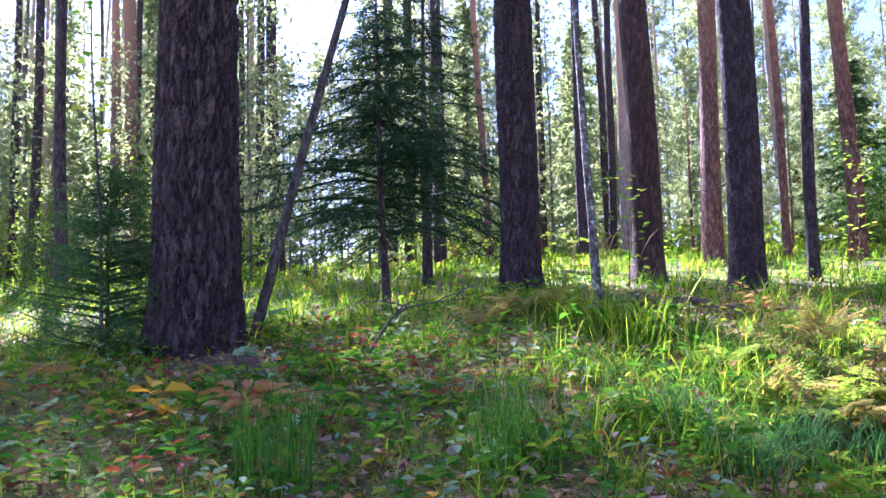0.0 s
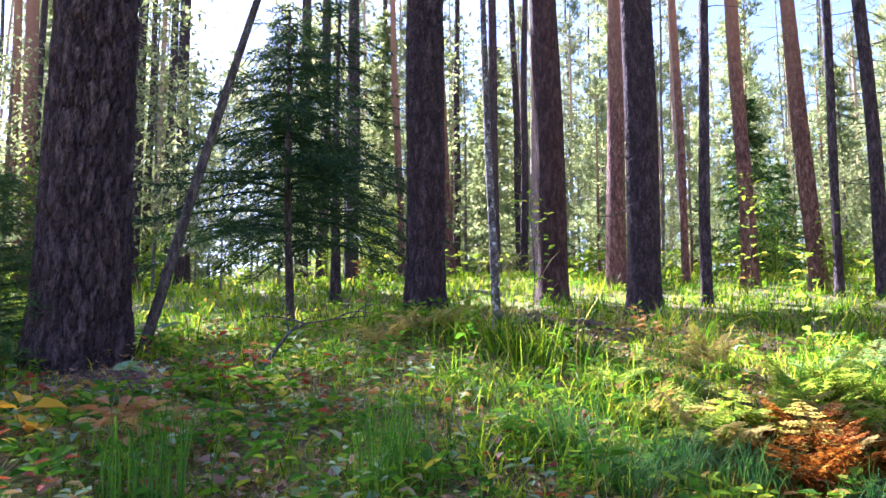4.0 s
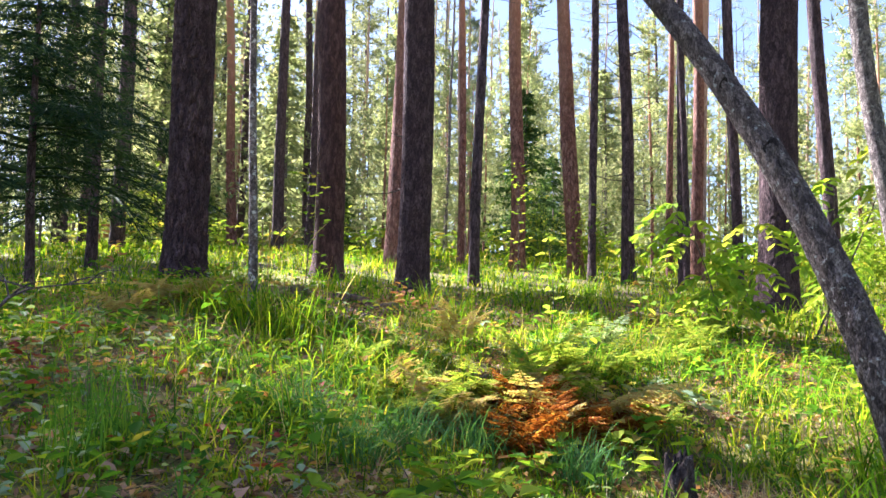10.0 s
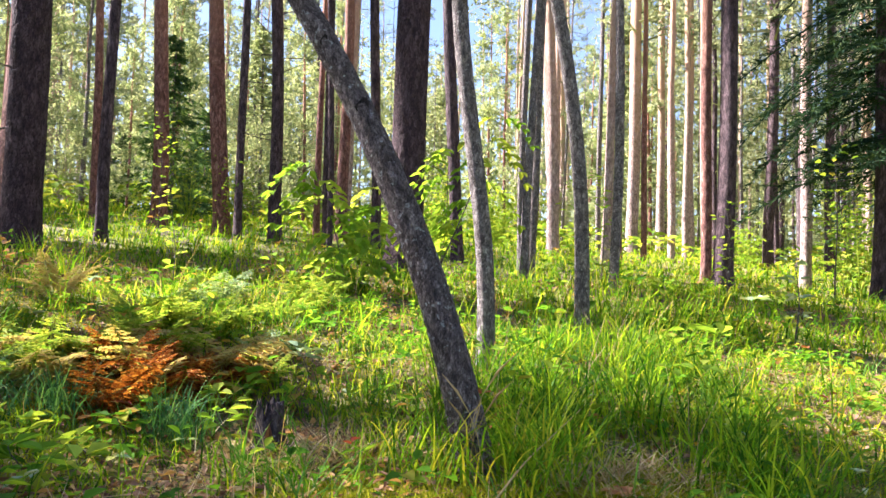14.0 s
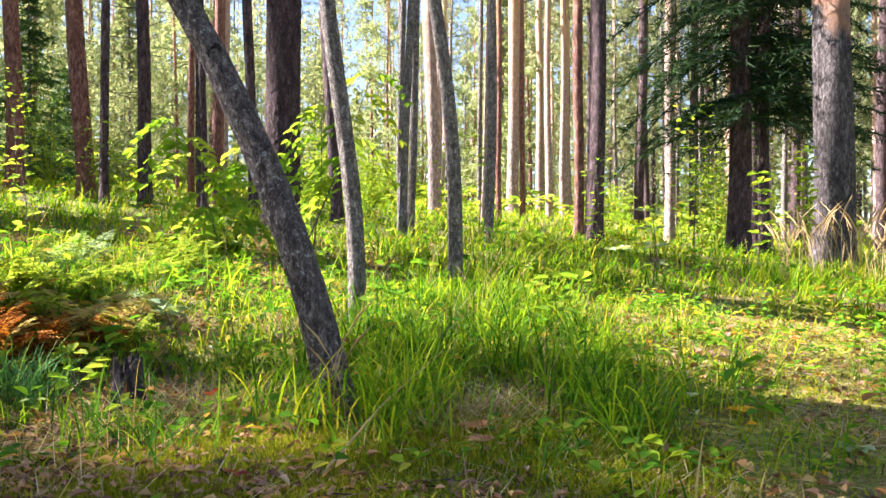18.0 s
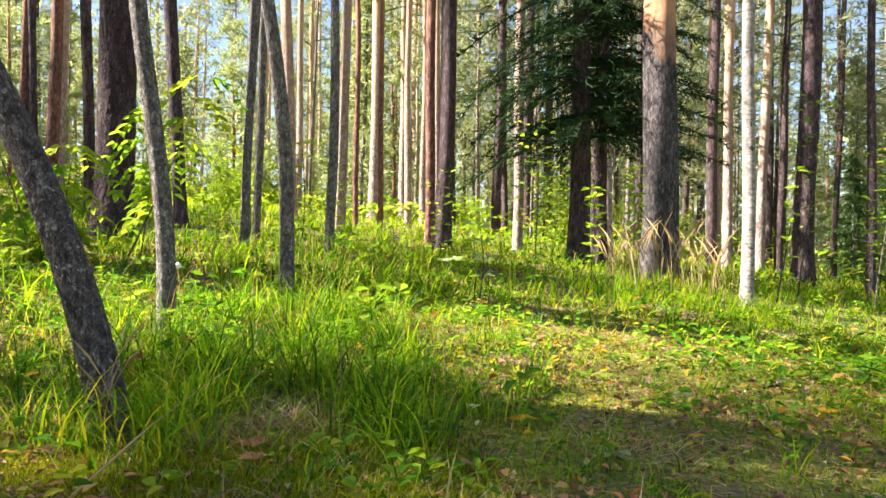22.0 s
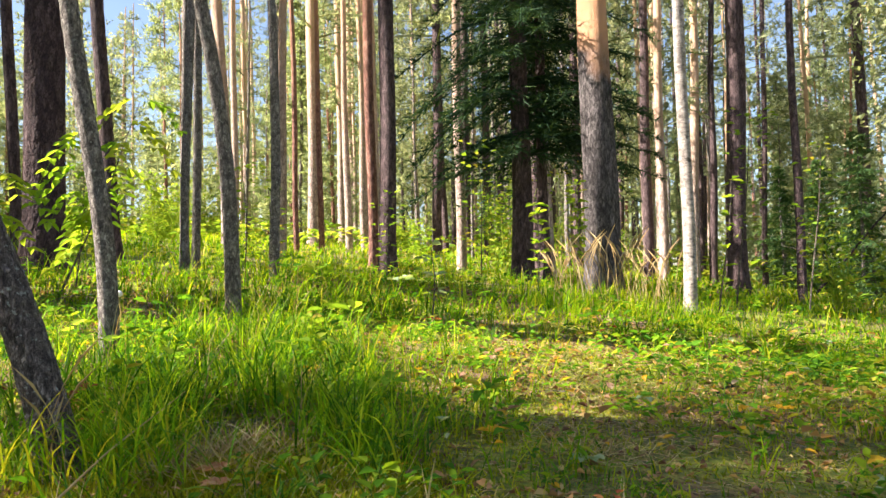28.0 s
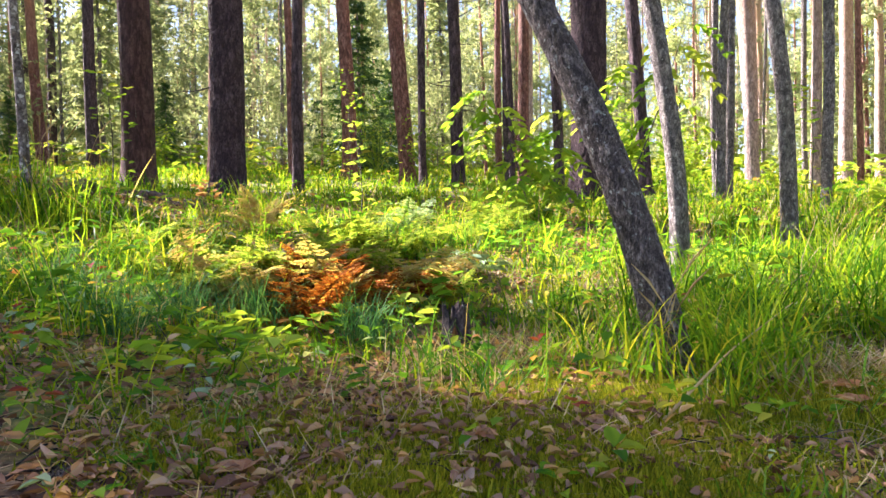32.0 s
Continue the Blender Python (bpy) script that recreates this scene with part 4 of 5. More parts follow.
    return v.reshape(-1, 3), k + [[10, 11, 12]], np.concatenate([k + [[j, j + 1, j + 3, j + 2]] for j in (0, 2, 4, 6, 8)])


def sward(count, near, far, power, lmin, lmax, wmin, wmax, tuft, mat, label, where, last=1.9, name="long_grass", loose=.045, first=.5):
    """Tufts of arching blades, thick where `where` is high."""
    x, y = scatter(count // tuft, near, far, power)
    ok = rng.random(len(x)) < where(x, y)
    x, y = x[ok], y[ok]
    size = rng.uniform(.6, 1.15, len(x))
    xx = np.repeat(x, tuft) + rng.normal(0, loose, len(x) * tuft)
    yy = np.repeat(y, tuft) + rng.normal(0, loose, len(x) * tuft)
    v, f3, f4 = arching(xx, yy, np.repeat(size, tuft) * rng.uniform(lmin, lmax, len(xx)), rng.uniform(wmin, wmax, len(xx)), first, last)
    tagged(new(name, mesh(name, v, [f3, f4], [mat])), label, "grass", kind="stuff")


def tufted(count, near, far, power, hmin, hmax, wmin, wmax, tuft, name, mat, label, thresh=None, bow=(.2, 1.5), lo=-116, hi=44):
    x, y = scatter(count // tuft, near, far, power, lo, hi)
    c = cover(x, y) if thresh is None else thresh(x, y)
    ok = rng.random(len(x)) < c
    x, y = x[ok], y[ok]
    hs = (.6 + .75 * lush(x, y)) * rng.uniform(.6, 1.15, len(x))
    r = .05 + .03 * np.hypot(x - .75, y - .3)
    xx = np.repeat(x, tuft) + rng.normal(0, 1, len(x) * tuft) * np.repeat(r, tuft) * .5
    yy = np.repeat(y, tuft) + rng.normal(0, 1, len(x) * tuft) * np.repeat(r, tuft) * .5
    h = np.repeat(hs, tuft) * rng.uniform(hmin, hmax, len(xx))
    v, f3, f4 = blades(xx, yy, h, rng.uniform(wmin, wmax, len(xx)), h * rng.uniform(*bow, len(xx)))
    tagged(new(name, mesh(name, v, [f3, f4], [mat])), label, "grass", kind="stuff")


tufted(62000, 1.2, 6.5, .9, .07, .22, .004, .008, 10, "grass", GRASS, "fresh green grass tufts on the forest floor")
tufted(64000, 6.0, 15, .9, .12, .32, .007, .014, 8, "grass", GRASS, "green grass between the pines")
tufted(40000, .6, 9, .8, .12, .3, .006, .012, 10, "grass", GRASS, "grass and herbs behind the clearing", None, (.3, 1.5), 44, 244)
tufted(26000, 12, 24, .9, .3, .55, .012, .022, 7, "grass", GRASS, "tall green grass among the trunks")
tufted(36000, 14, 46, .9, .25, .6, .02, .05, 6, "grass", GRASS, "pale green grass far between the trunks")
sward(26000, 1.5, 7, .85, .18, .42, .004, .009, 12, FRESH, "long arching blades of fresh grass", lambda x, y: lush(x, y) ** 1.6 * .75, 2.3, loose=.06, first=.8)
sward(16000, 1.5, 7, .85, .16, .38, .004, .008, 12, SEDGE, "darker arching blades among the fresh grass", lambda x, y: lush(x, y) ** 1.3 * .5 + .08 * cover(x, y), 2.2, loose=.06, first=.8)
sward(26000, 2, 9.5, .85, .14, .32, .004, .008, 12, GRASS, "loose tufts of grass bending over the moss", lambda x, y: .55 * cover(x, y), 2.1, first=.7)
sward(22000, 6, 14, .9, .2, .4, .006, .014, 12, FRESH, "lush grass between the trunks", lambda x, y: .25 + .75 * lush(x, y))
tufted(7000, 1.3, 6, .9, .12, .28, .004, .007, 26, "sedge", SEDGE, "dark green sedge tussocks")
tufted(2600, 1.6, 8, .9, .35, .6, .002, .004, 3, "dry_grass", STRAW, "tall dry stems bending over the long grass", lambda x, y: lush(x, y) * .5, (.3, 1.4))
sward(7000, 1.3, 8, .85, .10, .28, .002, .0045, 9, STRAW, "dry straw-coloured grass lying over", lambda x, y: .12 + .4 * (1 - cover(x, y)), 1.9, "dry_grass", .06, 1.5)


def herbs(count, near, far, power, size, hmax, name, mat, label, per=6, density=None):
    x, y = scatter(count, near, far, power)
    ok = rng.random(count) < (cover(x, y) ** 1.5 if density is None else density(x, y) * cover(x, y) ** .5)
    x, y = x[ok], y[ok]
    n = len(x)
    far_k = 1 + .10 * np.hypot(x - .75, y - .3)
    stem = rng.uniform(.03, hmax, n)
    cen = np.stack([x, y, ground_z(x, y) + stem], -1)
    base = np.repeat(cen, per, 0) + rng.normal(0, .012, (n * per, 3))
    az = np.repeat(rng.random(n) * 6.28, per) + np.tile(np.arange(per) / per * 6.28, n) + rng.normal(0, .3, n * per)
    way = np.stack([np.cos(az), np.sin(az), rng.normal(.1, .3, n * per)], -1)
    s = np.repeat(size * far_k * rng.uniform(.55, 1.3, n), per) * rng.uniform(.7, 1.15, n * per)
    v, q = leaves(base + unit(way) * (s * .25)[:, None], way, np.array([[0, 0, 1.]]) + rng.normal(0, .2, way.shape), s, s * rng.uniform(.5, .75, n * per))
    tagged(new(name, mesh(name, v, [q], [mat])), label, "undergrowth", kind="stuff")


herbs(2600, 1.3, 6.5, .75, .036, .12, "leafy_undergrowth", HERB, "low leafy herbs, green to yellow")


def west(x, y):
    """The herb-rich floor round the old pine."""
    return np.clip(np.exp(-((x + .9) ** 2 + (y - 3.4) ** 2) / 3.4) * 1.3 + .04, 0, 1)


herbs(7000, 1.4, 6.5, .8, .05, .10, "leafy_undergrowth", HERB, "round-leaved herbs round the old pine", 4, west)
herbs(3000, 1.4, 6.5, .8, .04, .12, "leafy_undergrowth", PALE_GREEN, "pale green leaves among the herbs", 3, west)
herbs(600, 1.4, 6.5, .8, .04, .14, "leafy_undergrowth", RED, "small reddish autumn leaves among the herbs", 3, west)
herbs(900, 1.4, 6.0, .8, .05, .10, "leafy_undergrowth", HERB, "broad green leaves round the stump", 3, lambda x, y: np.exp(-((x - 2.0) ** 2 + (y - 2.8) ** 2) / .7))
herbs(2600, 6, 16, .9, .035, .18, "leafy_undergrowth", HERB, "leafy herbs between the trunks", 5)
herbs(5200, 15, 48, .9, .07, .7, "leafy_undergrowth", SHRUB, "far undergrowth of yellow-green leaves", 6)

herbs(1300, 1.4, 5.5, .8, .055, .05, "leaf_litter", PINK, "pinkish dry leaves lying among the herbs", 2, west)
herbs(7000, 3, 9, .9, .042, .13, "leafy_undergrowth", HERB, "green leafy herbs in the shade of the pines", 5, lambda x, y: 2.4 * np.exp(-((x - 6.7) ** 2 + (y + .8) ** 2) / 2.0))
sward(7000, 3, 9, .9, .12, .3, .004, .008, 12, SEDGE, "dark grass tufts in the shade of the pines", lambda x, y: .6 * np.exp(-((x - 6.8) ** 2 + (y + .8) ** 2) / 2.4), 2.1, first=.8)
sward(3500, 2.4, 8, .9, .08, .22, .003, .006, 10, GRASS, "short grass tufts on the open patch", lambda x, y: .35 * np.exp(-((x - 5.0) ** 2 + (y - .6) ** 2) / 2.4), 2.1, "grass", .05, .9)
herbs(2200, 3, 9, .9, .045, .12, "leafy_undergrowth", HERB, "shaded leafy herbs beside the open patch", 4, lambda x, y: np.exp(-((x - 7.2) ** 2 + (y + .9) ** 2) / 2.2))
herbs(4200, 2.4, 9, .9, .036, .07, "leafy_undergrowth", HERB, "small yellow-green herbs on the open patch", 4, lambda x, y: 3 * np.exp(-((x - 5.2) ** 2 + (y - .5) ** 2) / 2.6))
herbs(1800, 2.4, 9, .9, .045, .05, "leaf_litter", YELLOW, "yellow fallen leaves on the open patch", 1, lambda x, y: 2 * np.exp(-((x - 5.0) ** 2 + (y - .6) ** 2) / 2.4))
# pale leaves stand in for brighter sunlight on the open patch
herbs(700, 3, 9, .9, .05, .08, "leaf_litter", PINK, "pale dry leaves added to brighten the sun patch", 2, lambda x, y: np.exp(-((x - 5.8) ** 2 + (y - .6) ** 2) / 1.4))

herbs(1500, 1.6, 8, .9, .05, .3, "leafy_undergrowth", HERB, "leafy stems standing in the long grass", 5, lambda x, y: lush(x, y) * .7)
herbs(500, 1.6, 8, .9, .05, .3, "leafy_undergrowth", BRIGHT, "bright leaves standing in the long grass", 4, lambda x, y: lush(x, y) * .7)

herbs(500, 1.2, 4, .9, .028, .05, "leafy_undergrowth", HERB, "scattered small herbs on the litter", 4, lambda x, y: np.exp(-((x - 1.9) ** 2 + (y - 1.9) ** 2) / .8))
sward(5000, 1.1, 3.6, .9, .07, .2, .002, .005, 9, GRASS, "thin grass coming up through the litter", lambda x, y: .5 * np.exp(-((x - 2.1) ** 2 + (y - 1.8) ** 2) / .8), 2.1, "grass", .05, .9)

# fallen leaves and needles
n = 36000
x, y = scatter(n, 1.0, 9, .6)
ok = rng.random(n) < (.25 + .75 * (1 - cover(x, y))) * np.where((x > 3.3) & (y < 2), .35, 1)
x, y = x[ok], y[ok]
n = len(x)
az = rng.random(n) * 6.28
v, q = leaves(np.stack([x, y, ground_z(x, y) + rng.uniform(.006, .03, n)], -1), np.stack([np.cos(az), np.sin(az), rng.normal(0, .25, n)], -1),
              np.array([[0, 0, 1.]]) + rng.normal(0, .35, (n, 3)), rng.uniform(.02, .055, n), rng.uniform(.012, .034, n), .5)
tagged(new("leaf_litter", mesh("leaf_litter", v, [q], [LITTER])), "brown and yellow fallen leaves on the soil", "leaf litter", kind="stuff")
n = 60000
x, y = scatter(n, 1.0, 6, .75)
ok = rng.random(n) < .12 + .88 * (1 - cover(x, y))
x, y = x[ok], y[ok]
az = rng.random(len(x)) * 6.28
v, f = needles(np.stack([x, y, ground_z(x, y) + rng.uniform(.003, .022, len(x))], -1), np.stack([np.cos(az), np.sin(az), rng.normal(0, .14, len(x))], -1),
               rng.uniform(.03, .10, len(x)), rng.uniform(.0015, .0045, len(x)))
tagged(new("needle_litter", mesh("needle_litter", v, [f], [NEEDLE_LITTER])), "dry pine needles and stalks on the soil", "needle litter", kind="stuff")

# moss
n = 150000
x, y = scatter(n, 1.0, 7.5, .8)
grow = np.sin(2.1 * x + 1.7 * np.sin(1.3 * y)) * np.sin(1.9 * y + 1.1 * x) + .25
ok = (rng.random(n) < grow * 1.4) | (rng.random(n) < .8 * np.exp(-((x - 1.75) ** 2 + (y - 1.3) ** 2) / .25)) | (rng.random(n) < .8 * np.exp(-((x - 2.4) ** 2 + (y - 1.75) ** 2) / .12)) | (rng.random(n) < .9 * np.exp(-((x - 5.2) ** 2 + (y - .6) ** 2) / 3.0))
x, y = x[ok], y[ok]
v, f = needles(np.stack([x, y, ground_z(x, y) - .002], -1), rng.normal(0, .5, (len(x), 3)) + np.array([0, 0, 1.]), rng.uniform(.014, .04, len(x)), rng.uniform(.006, .012, len(x)))
tagged(new("moss", mesh("moss", v, [f], [MOSS])), "yellow-green moss cushions on the soil", "moss", kind="stuff")

cush = [(1.9, 1.35, .2), (2.45, 1.7, .2), (1.3, 2.05, .13), (1.85, 1.8, .16), (2.9, 1.5, .16), (3.0, 1.1, .2), (2.15, 2.1, .13), (1.45, 1.55, .1)]
heap = Heap()
for bx, by, r in cush:
    m = int(46000 * r)
    x, y = bx + rng.normal(0, r, m), by + rng.normal(0, r * .8, m)
    v, f = needles(np.stack([x, y, ground_z(x, y) + .012], -1), rng.normal(0, .5, (m, 3)) + np.array([0, 0, 1.]), rng.uniform(.018, .042, m), rng.uniform(.005, .010, m))
    heap.add(v, f3=f)
tagged(new("moss", heap.build("moss", MOSS, False)), "golden-green moss cushions between the dry leaves", "moss", kind="stuff")
m = 1500
x, y = rng.normal(1.6, .65, m), rng.normal(1.75, .4, m)
az = rng.random(m) * 6.28
v, q = leaves(np.stack([x, y, ground_z(x, y) + rng.uniform(.01, .045, m)], -1), np.stack([np.cos(az), np.sin(az), rng.normal(0, .4, m)], -1),
              np.array([[0, 0, 1.]]) + rng.normal(0, .6, (m, 3)), rng.uniform(.018, .045, m), rng.uniform(.006, .02, m), .6)
tagged(new("leaf_litter", mesh("leaf_litter", v, [q], [LITTER])), "curled brown leaves heaped on the bare soil", "leaf litter", kind="stuff")
m = 420
x, y = rng.normal(1.6, .7, m), rng.normal(1.75, .45, m)
az = rng.random(m) * 6.28
v, q = leaves(np.stack([x, y, ground_z(x, y) + rng.uniform(.02, .05, m)], -1), np.stack([np.cos(az), np.sin(az), rng.normal(0, .4, m)], -1),
              np.array([[0, 0, 1.]]) + rng.normal(0, .6, (m, 3)), rng.uniform(.02, .05, m), rng.uniform(.006, .022, m), .6)
tagged(new("leaf_litter", mesh("leaf_litter", v, [q], [PINK])), "pale dry leaves on the bare soil", "leaf litter", kind="stuff")

# shrubs at the feet of the far trees
def shrub(seed, height, wide, size, mat, count):
    r2 = np.random.default_rng(seed)
    heap = Heap()
    for b in range(9):
        az, ln = r2.random() * 6.28, height * r2.uniform(.6, 1.1)
        way = np.array([math.cos(az) * wide / height * r2.uniform(.2, 1), math.sin(az) * wide / height * r2.uniform(.2, 1), 1.])
        s = np.linspace(0, 1, 5)
        pts = way * (s * ln)[:, None] + np.array([[0, 0, -.05]])
        v, q = tube(pts, .010 * (1.15 - s), 4)
        heap.add(v, f4=q)
        m = count // 9
        t = r2.uniform(.2, 1.05, m)
        base = way * (t * ln)[:, None] + r2.normal(0, .10 * height ** .5, (m, 3)) * np.array([1, 1, .6])
        v, q = leaves(base, r2.normal(size=(m, 3)) * np.array([1, 1, .5]), np.array([[0, 0, 1.]]) + r2.normal(0, .4, (m, 3)), size * r2.uniform(.6, 1.3, m), size * .62 * r2.uniform(.6, 1.2, m))
        heap.add(v, f4=q)
    return heap


def place_shrub(name, label, data, x, y, s=1.0, rz=0.0, group="shrubs in the forest"):
    ob = thing(name, x, y, float(ground_z(x, y)), label, "shrub", group)
    part("foliage", data, ob)
    ob.scale, ob.rotation_euler = (s, s, s), (0, 0, rz)
    return ob


SHRUBS = [shrub(k, h, w, .085, m, 420).build("foliage", m, False) for k, h, w, m in ((61, 1.5, .8, SHRUB), (62, 1.1, .9, BRIGHT), (63, 2.0, .9, SHRUB))]
for k in range(120):
    az, d = radians(r3.uniform(-112, 42)), math.sqrt(r3.uniform(12 ** 2, 42 ** 2))
    x, y = .7 - math.sin(az) * d, .3 + math.cos(az) * d
    place_shrub("shrub", "yellow-green leafy shrub among the trunks", SHRUBS[k % 3], x, y, r3.uniform(.6, 1.25), r3.random() * 6.28)


# ---- ferns ----
def frond(length, mat, seed, droop=.6):
    r2 = np.random.default_rng(seed)
    heap = Heap()
    s = np.linspace(0, 1, 9)
    curve = lambda t: np.stack([t * length * .85, 0 * t, length * (.75 * t - droop * t ** 2)], -1)
    v, q = tube(curve(s), .0035 * (1.1 - s), 3)
    heap.add(v, f4=q)
    m = 15
    t = np.linspace(.22, .99, m)
    for sd in (-1, 1):
        ln = length * .34 * np.sin(np.clip((1.02 - t) * 2.1, 0, math.pi * .62)) * r2.uniform(.8, 1.1, m) + .01
        base = curve(t)
        way = unit(np.stack([np.full(m, .45), np.full(m, sd * 1.), r2.normal(-.15, .15, m)], -1))
        for j in range(5):
            f = (j + .5) / 5
            b = base + way * (ln * f)[:, None]
            for s2 in (-1, 1):
                w2 = way * .7 + np.array([[.8 * s2, 0, 0]]) + r2.normal(0, .1, (m, 3))
                v, q = leaves(b, w2, np.array([[0, 0, 1.]]) + r2.normal(0, .2, (m, 3)), ln * (1 - f * .75) * .42 + .004, ln * (1 - f * .7) * .17 + .003)
                heap.add(v, f4=q)
    return heap.build("frond", mat, False)


FRONDS = {m.name: [frond(.5, m, 70 + k, dr) for k, dr in enumerate((.22, .36, .5))] for m in (FERN_RED, FERN_PALE, FERN_GREEN, PALE_GREEN)}


def fern(x, y, count, size, mat, label, lo=.2, hi=.9, seed=0):
    r2 = np.random.default_rng(seed + int(x * 100))
    ob = thing("fern", x, y, float(ground_z(x, y)), label, "fern", "ferns")
    for k in range(count):
        p = part("frond", FRONDS[mat.name][k % 3], ob)
        s = size / .5 * r2.uniform(.7, 1.15)
        p.scale = (s, s, s)
        p.rotation_euler = (r2.normal(0, .2), -r2.uniform(lo, hi) + .45, k / count * 6.28 + r2.normal(0, .3))
    return ob


fern(2.15, 3.6, 17, .36, FERN_RED, "withered rust-red bracken fern", .1, .9)
fern(2.32, 3.74, 12, .44, FERN_RED, "withered rust-red bracken fern", .2, .9)
fern(2.45, 3.52, 13, .36, FERN_RED, "withered rust-red bracken fern", .1, .9)
fern(2.02, 3.42, 9, .34, FERN_RED, "withered rust-red bracken fern", .1, .8, 7)
fern(2.62, 3.62, 9, .36, FERN_RED, "withered rust-red bracken fern", .1, .8, 8)
fern(2.3, 3.62, 5, .40, FERN_PALE, "pale straw-coloured fern fronds", .35, .8, 9)
fern(1.98, 3.98, 9, .46, FERN_GREEN, "yellow-green fern rising over the withered one", .1, .7, 3)
fern(2.2, 4.05, 8, .44, FERN_PALE, "yellowing fern with pale fronds", .1, .7, 4)
fern(1.72, 3.9, 8, .40, FERN_GREEN, "yellow-green fern rising over the withered one", .1, .7, 5)
fern(2.5, 4.0, 8, .42, FERN_GREEN, "yellow-green fern rising over the withered one", .1, .8, 6)
fern(1.85, 3.75, 6, .36, FERN_PALE, "yellowing fern with pale fronds", .3, .8)
fern(2.75, 3.75, 4, .44, FERN_PALE, "pale straw-coloured fern fronds", .3, .9)
fern(2.62, 4.3, 8, .44, FERN_GREEN, "green and yellow arching fern", .3, .9)
fern(2.95, 4.3, 8, .46, FERN_GREEN, "light green fern with arching fronds", .3, .8)
fern(2.85, 3.5, 5, .30, FERN_GREEN, "light green fern with arching fronds", .3, .8)
fern(.7, 5.75, 8, .42, FERN_PALE, "pale dry fern spread over the grass", .3, .8)
fern(3.6, 4.4, 5, .36, FERN_GREEN, "light green fern with arching fronds", .2, .7)
fern(.4, 5.6, 5, .34, FERN_PALE, "pale dry fern spread over the grass", .3, .8)
fern(2.41, 5.1, 5, .34, FERN_PALE, "small fern with pale yellow fronds", .5, 1.1)
fern(3.06, 3.8, 9, .26, PALE_GREEN, "drooping pale green fern like a small dome", .3, .6)
fern(3.3, 4.8, 9, .34, PALE_GREEN, "drooping pale green fern like a small dome", .4, .8)
fern(3.05, 4.85, 8, .30, PALE_GREEN, "drooping pale green fern like a small dome", .4, .8)
fern(4.1, 4.85, 6, .36, FERN_GREEN, "light green fern with arching fronds", .4, .9)
fern(4.45, 5.05, 6, .36, FERN_GREEN, "light green fern with arching fronds", .4, .9)
fern(1.75, 4.1, 5, .32, FERN_PALE, "yellowing fern with pale fronds", .3, .7)
fern(1.6, 4.6, 5, .34, FERN_GREEN, "green and yellow arching fern", .3, .7)


# ---- seedlings, rowans and other single plants ----
def plant(x, y, height, label, mat, tiers=5, per=4, size=.07, name="seedling", wide=.62, lean=(0, 0), spread_=.06, pinnate=0, seed=0, bare=.35, stem=.004):
    """An upright stem with leaves in tiers; pinnate: pairs of leaflets on each leaf."""
    r2 = np.random.default_rng(seed + int(abs(x) * 97 + abs(y) * 31))
    ob = thing(name, x, y, float(ground_z(x, y)), label, "plant", "forest seedlings")
    s = np.linspace(0, 1, 7)
    path = lambda t: np.stack([lean[0] * t * height + .02 * np.sin(t * 5), lean[1] * t * height + .015 * np.sin(t * 6 + 1), t * height], -1)
    v, q = tube(path(s), stem * (1.15 - .8 * s), 5)
    stalk = part("stem", mesh("stem", v, [q], [DRY_WOOD]), ob)
    few = tiers * per <= 24
    heap = Heap()
    for t in np.linspace(bare, 1, tiers):
        for k in range(per):
            if few:
                heap = Heap()
            az = r2.random() * 6.28
            out = np.array([math.cos(az), math.sin(az), r2.uniform(-.1, .5)])
            b = path(np.array([t]))[0]
            if pinnate:
                ln = size * r2.uniform(2.2, 3.4)
                st = np.linspace(0, 1, 4)
                rach = lambda u: b + unit(out) * (u * ln)[:, None] + np.array([[0, 0, -1.05]]) * ((u * ln) ** 2 / ln)[:, None]
                v, q = tube(rach(st), np.full(4, .0012), 3)
                heap.add(v, f4=q)
                u = np.linspace(.25, 1, pinnate)
                sd = unit(np.cross(out, [0, 0, 1]))
                for g in (-1, 1):
                    w = unit(out)[None] * .5 + g * sd[None] * .9 + r2.normal(0, .15, (pinnate, 3)) + np.array([[0, 0, -.55]])
                    v, q = leaves(rach(u), w, np.array([[0, 0, 1.]]) + r2.normal(0, .2, (pinnate, 3)), size * r2.uniform(.8, 1.1, pinnate), size * .5 * np.ones(pinnate))
                    heap.add(v, f4=q)
            else:
                v, q = leaves((b + unit(out) * spread_ * r2.random())[None], out[None], np.array([[0, 0, 1.]]) + r2.normal(0, .2, (1, 3)),
                              np.array([size * r2.uniform(.7, 1.2)]), np.array([size * wide * r2.uniform(.8, 1.2)]))
                heap.add(v, f4=q)
            if few:
                part("leaf", heap.build("leaf", single(mat), False), stalk)
    if not few:
        part("foliage", heap.build("foliage", mat, False), ob)
    return ob


plant(-.69, 3.55, .16, "low seedling with spread salmon-orange leaves", ORANGE, 3, 9, .10, spread_=.12, bare=.7)
plant(-.55, 3.45, .13, "low seedling with spread salmon-orange leaves", ORANGE, 2, 8, .09, spread_=.12, bare=.8)
plant(-.25, 4.3, .14, "seedling with pale yellow-green leaves", BRIGHT, 1, 5, .09, spread_=.02, bare=1)
plant(-.9, 4.25, .2, "seedling with broad pale green leaves", PALE_GREEN, 1, 6, .11, spread_=.02, bare=1)
plant(-.35, 4.6, .22, "seedling with red autumn leaves", RED, 2, 4, .07, bare=.8)
plant(2.29, 5.75, .2, "seedling with pinkish withered leaves", ORANGE, 3, 5, .08, bare=.6)
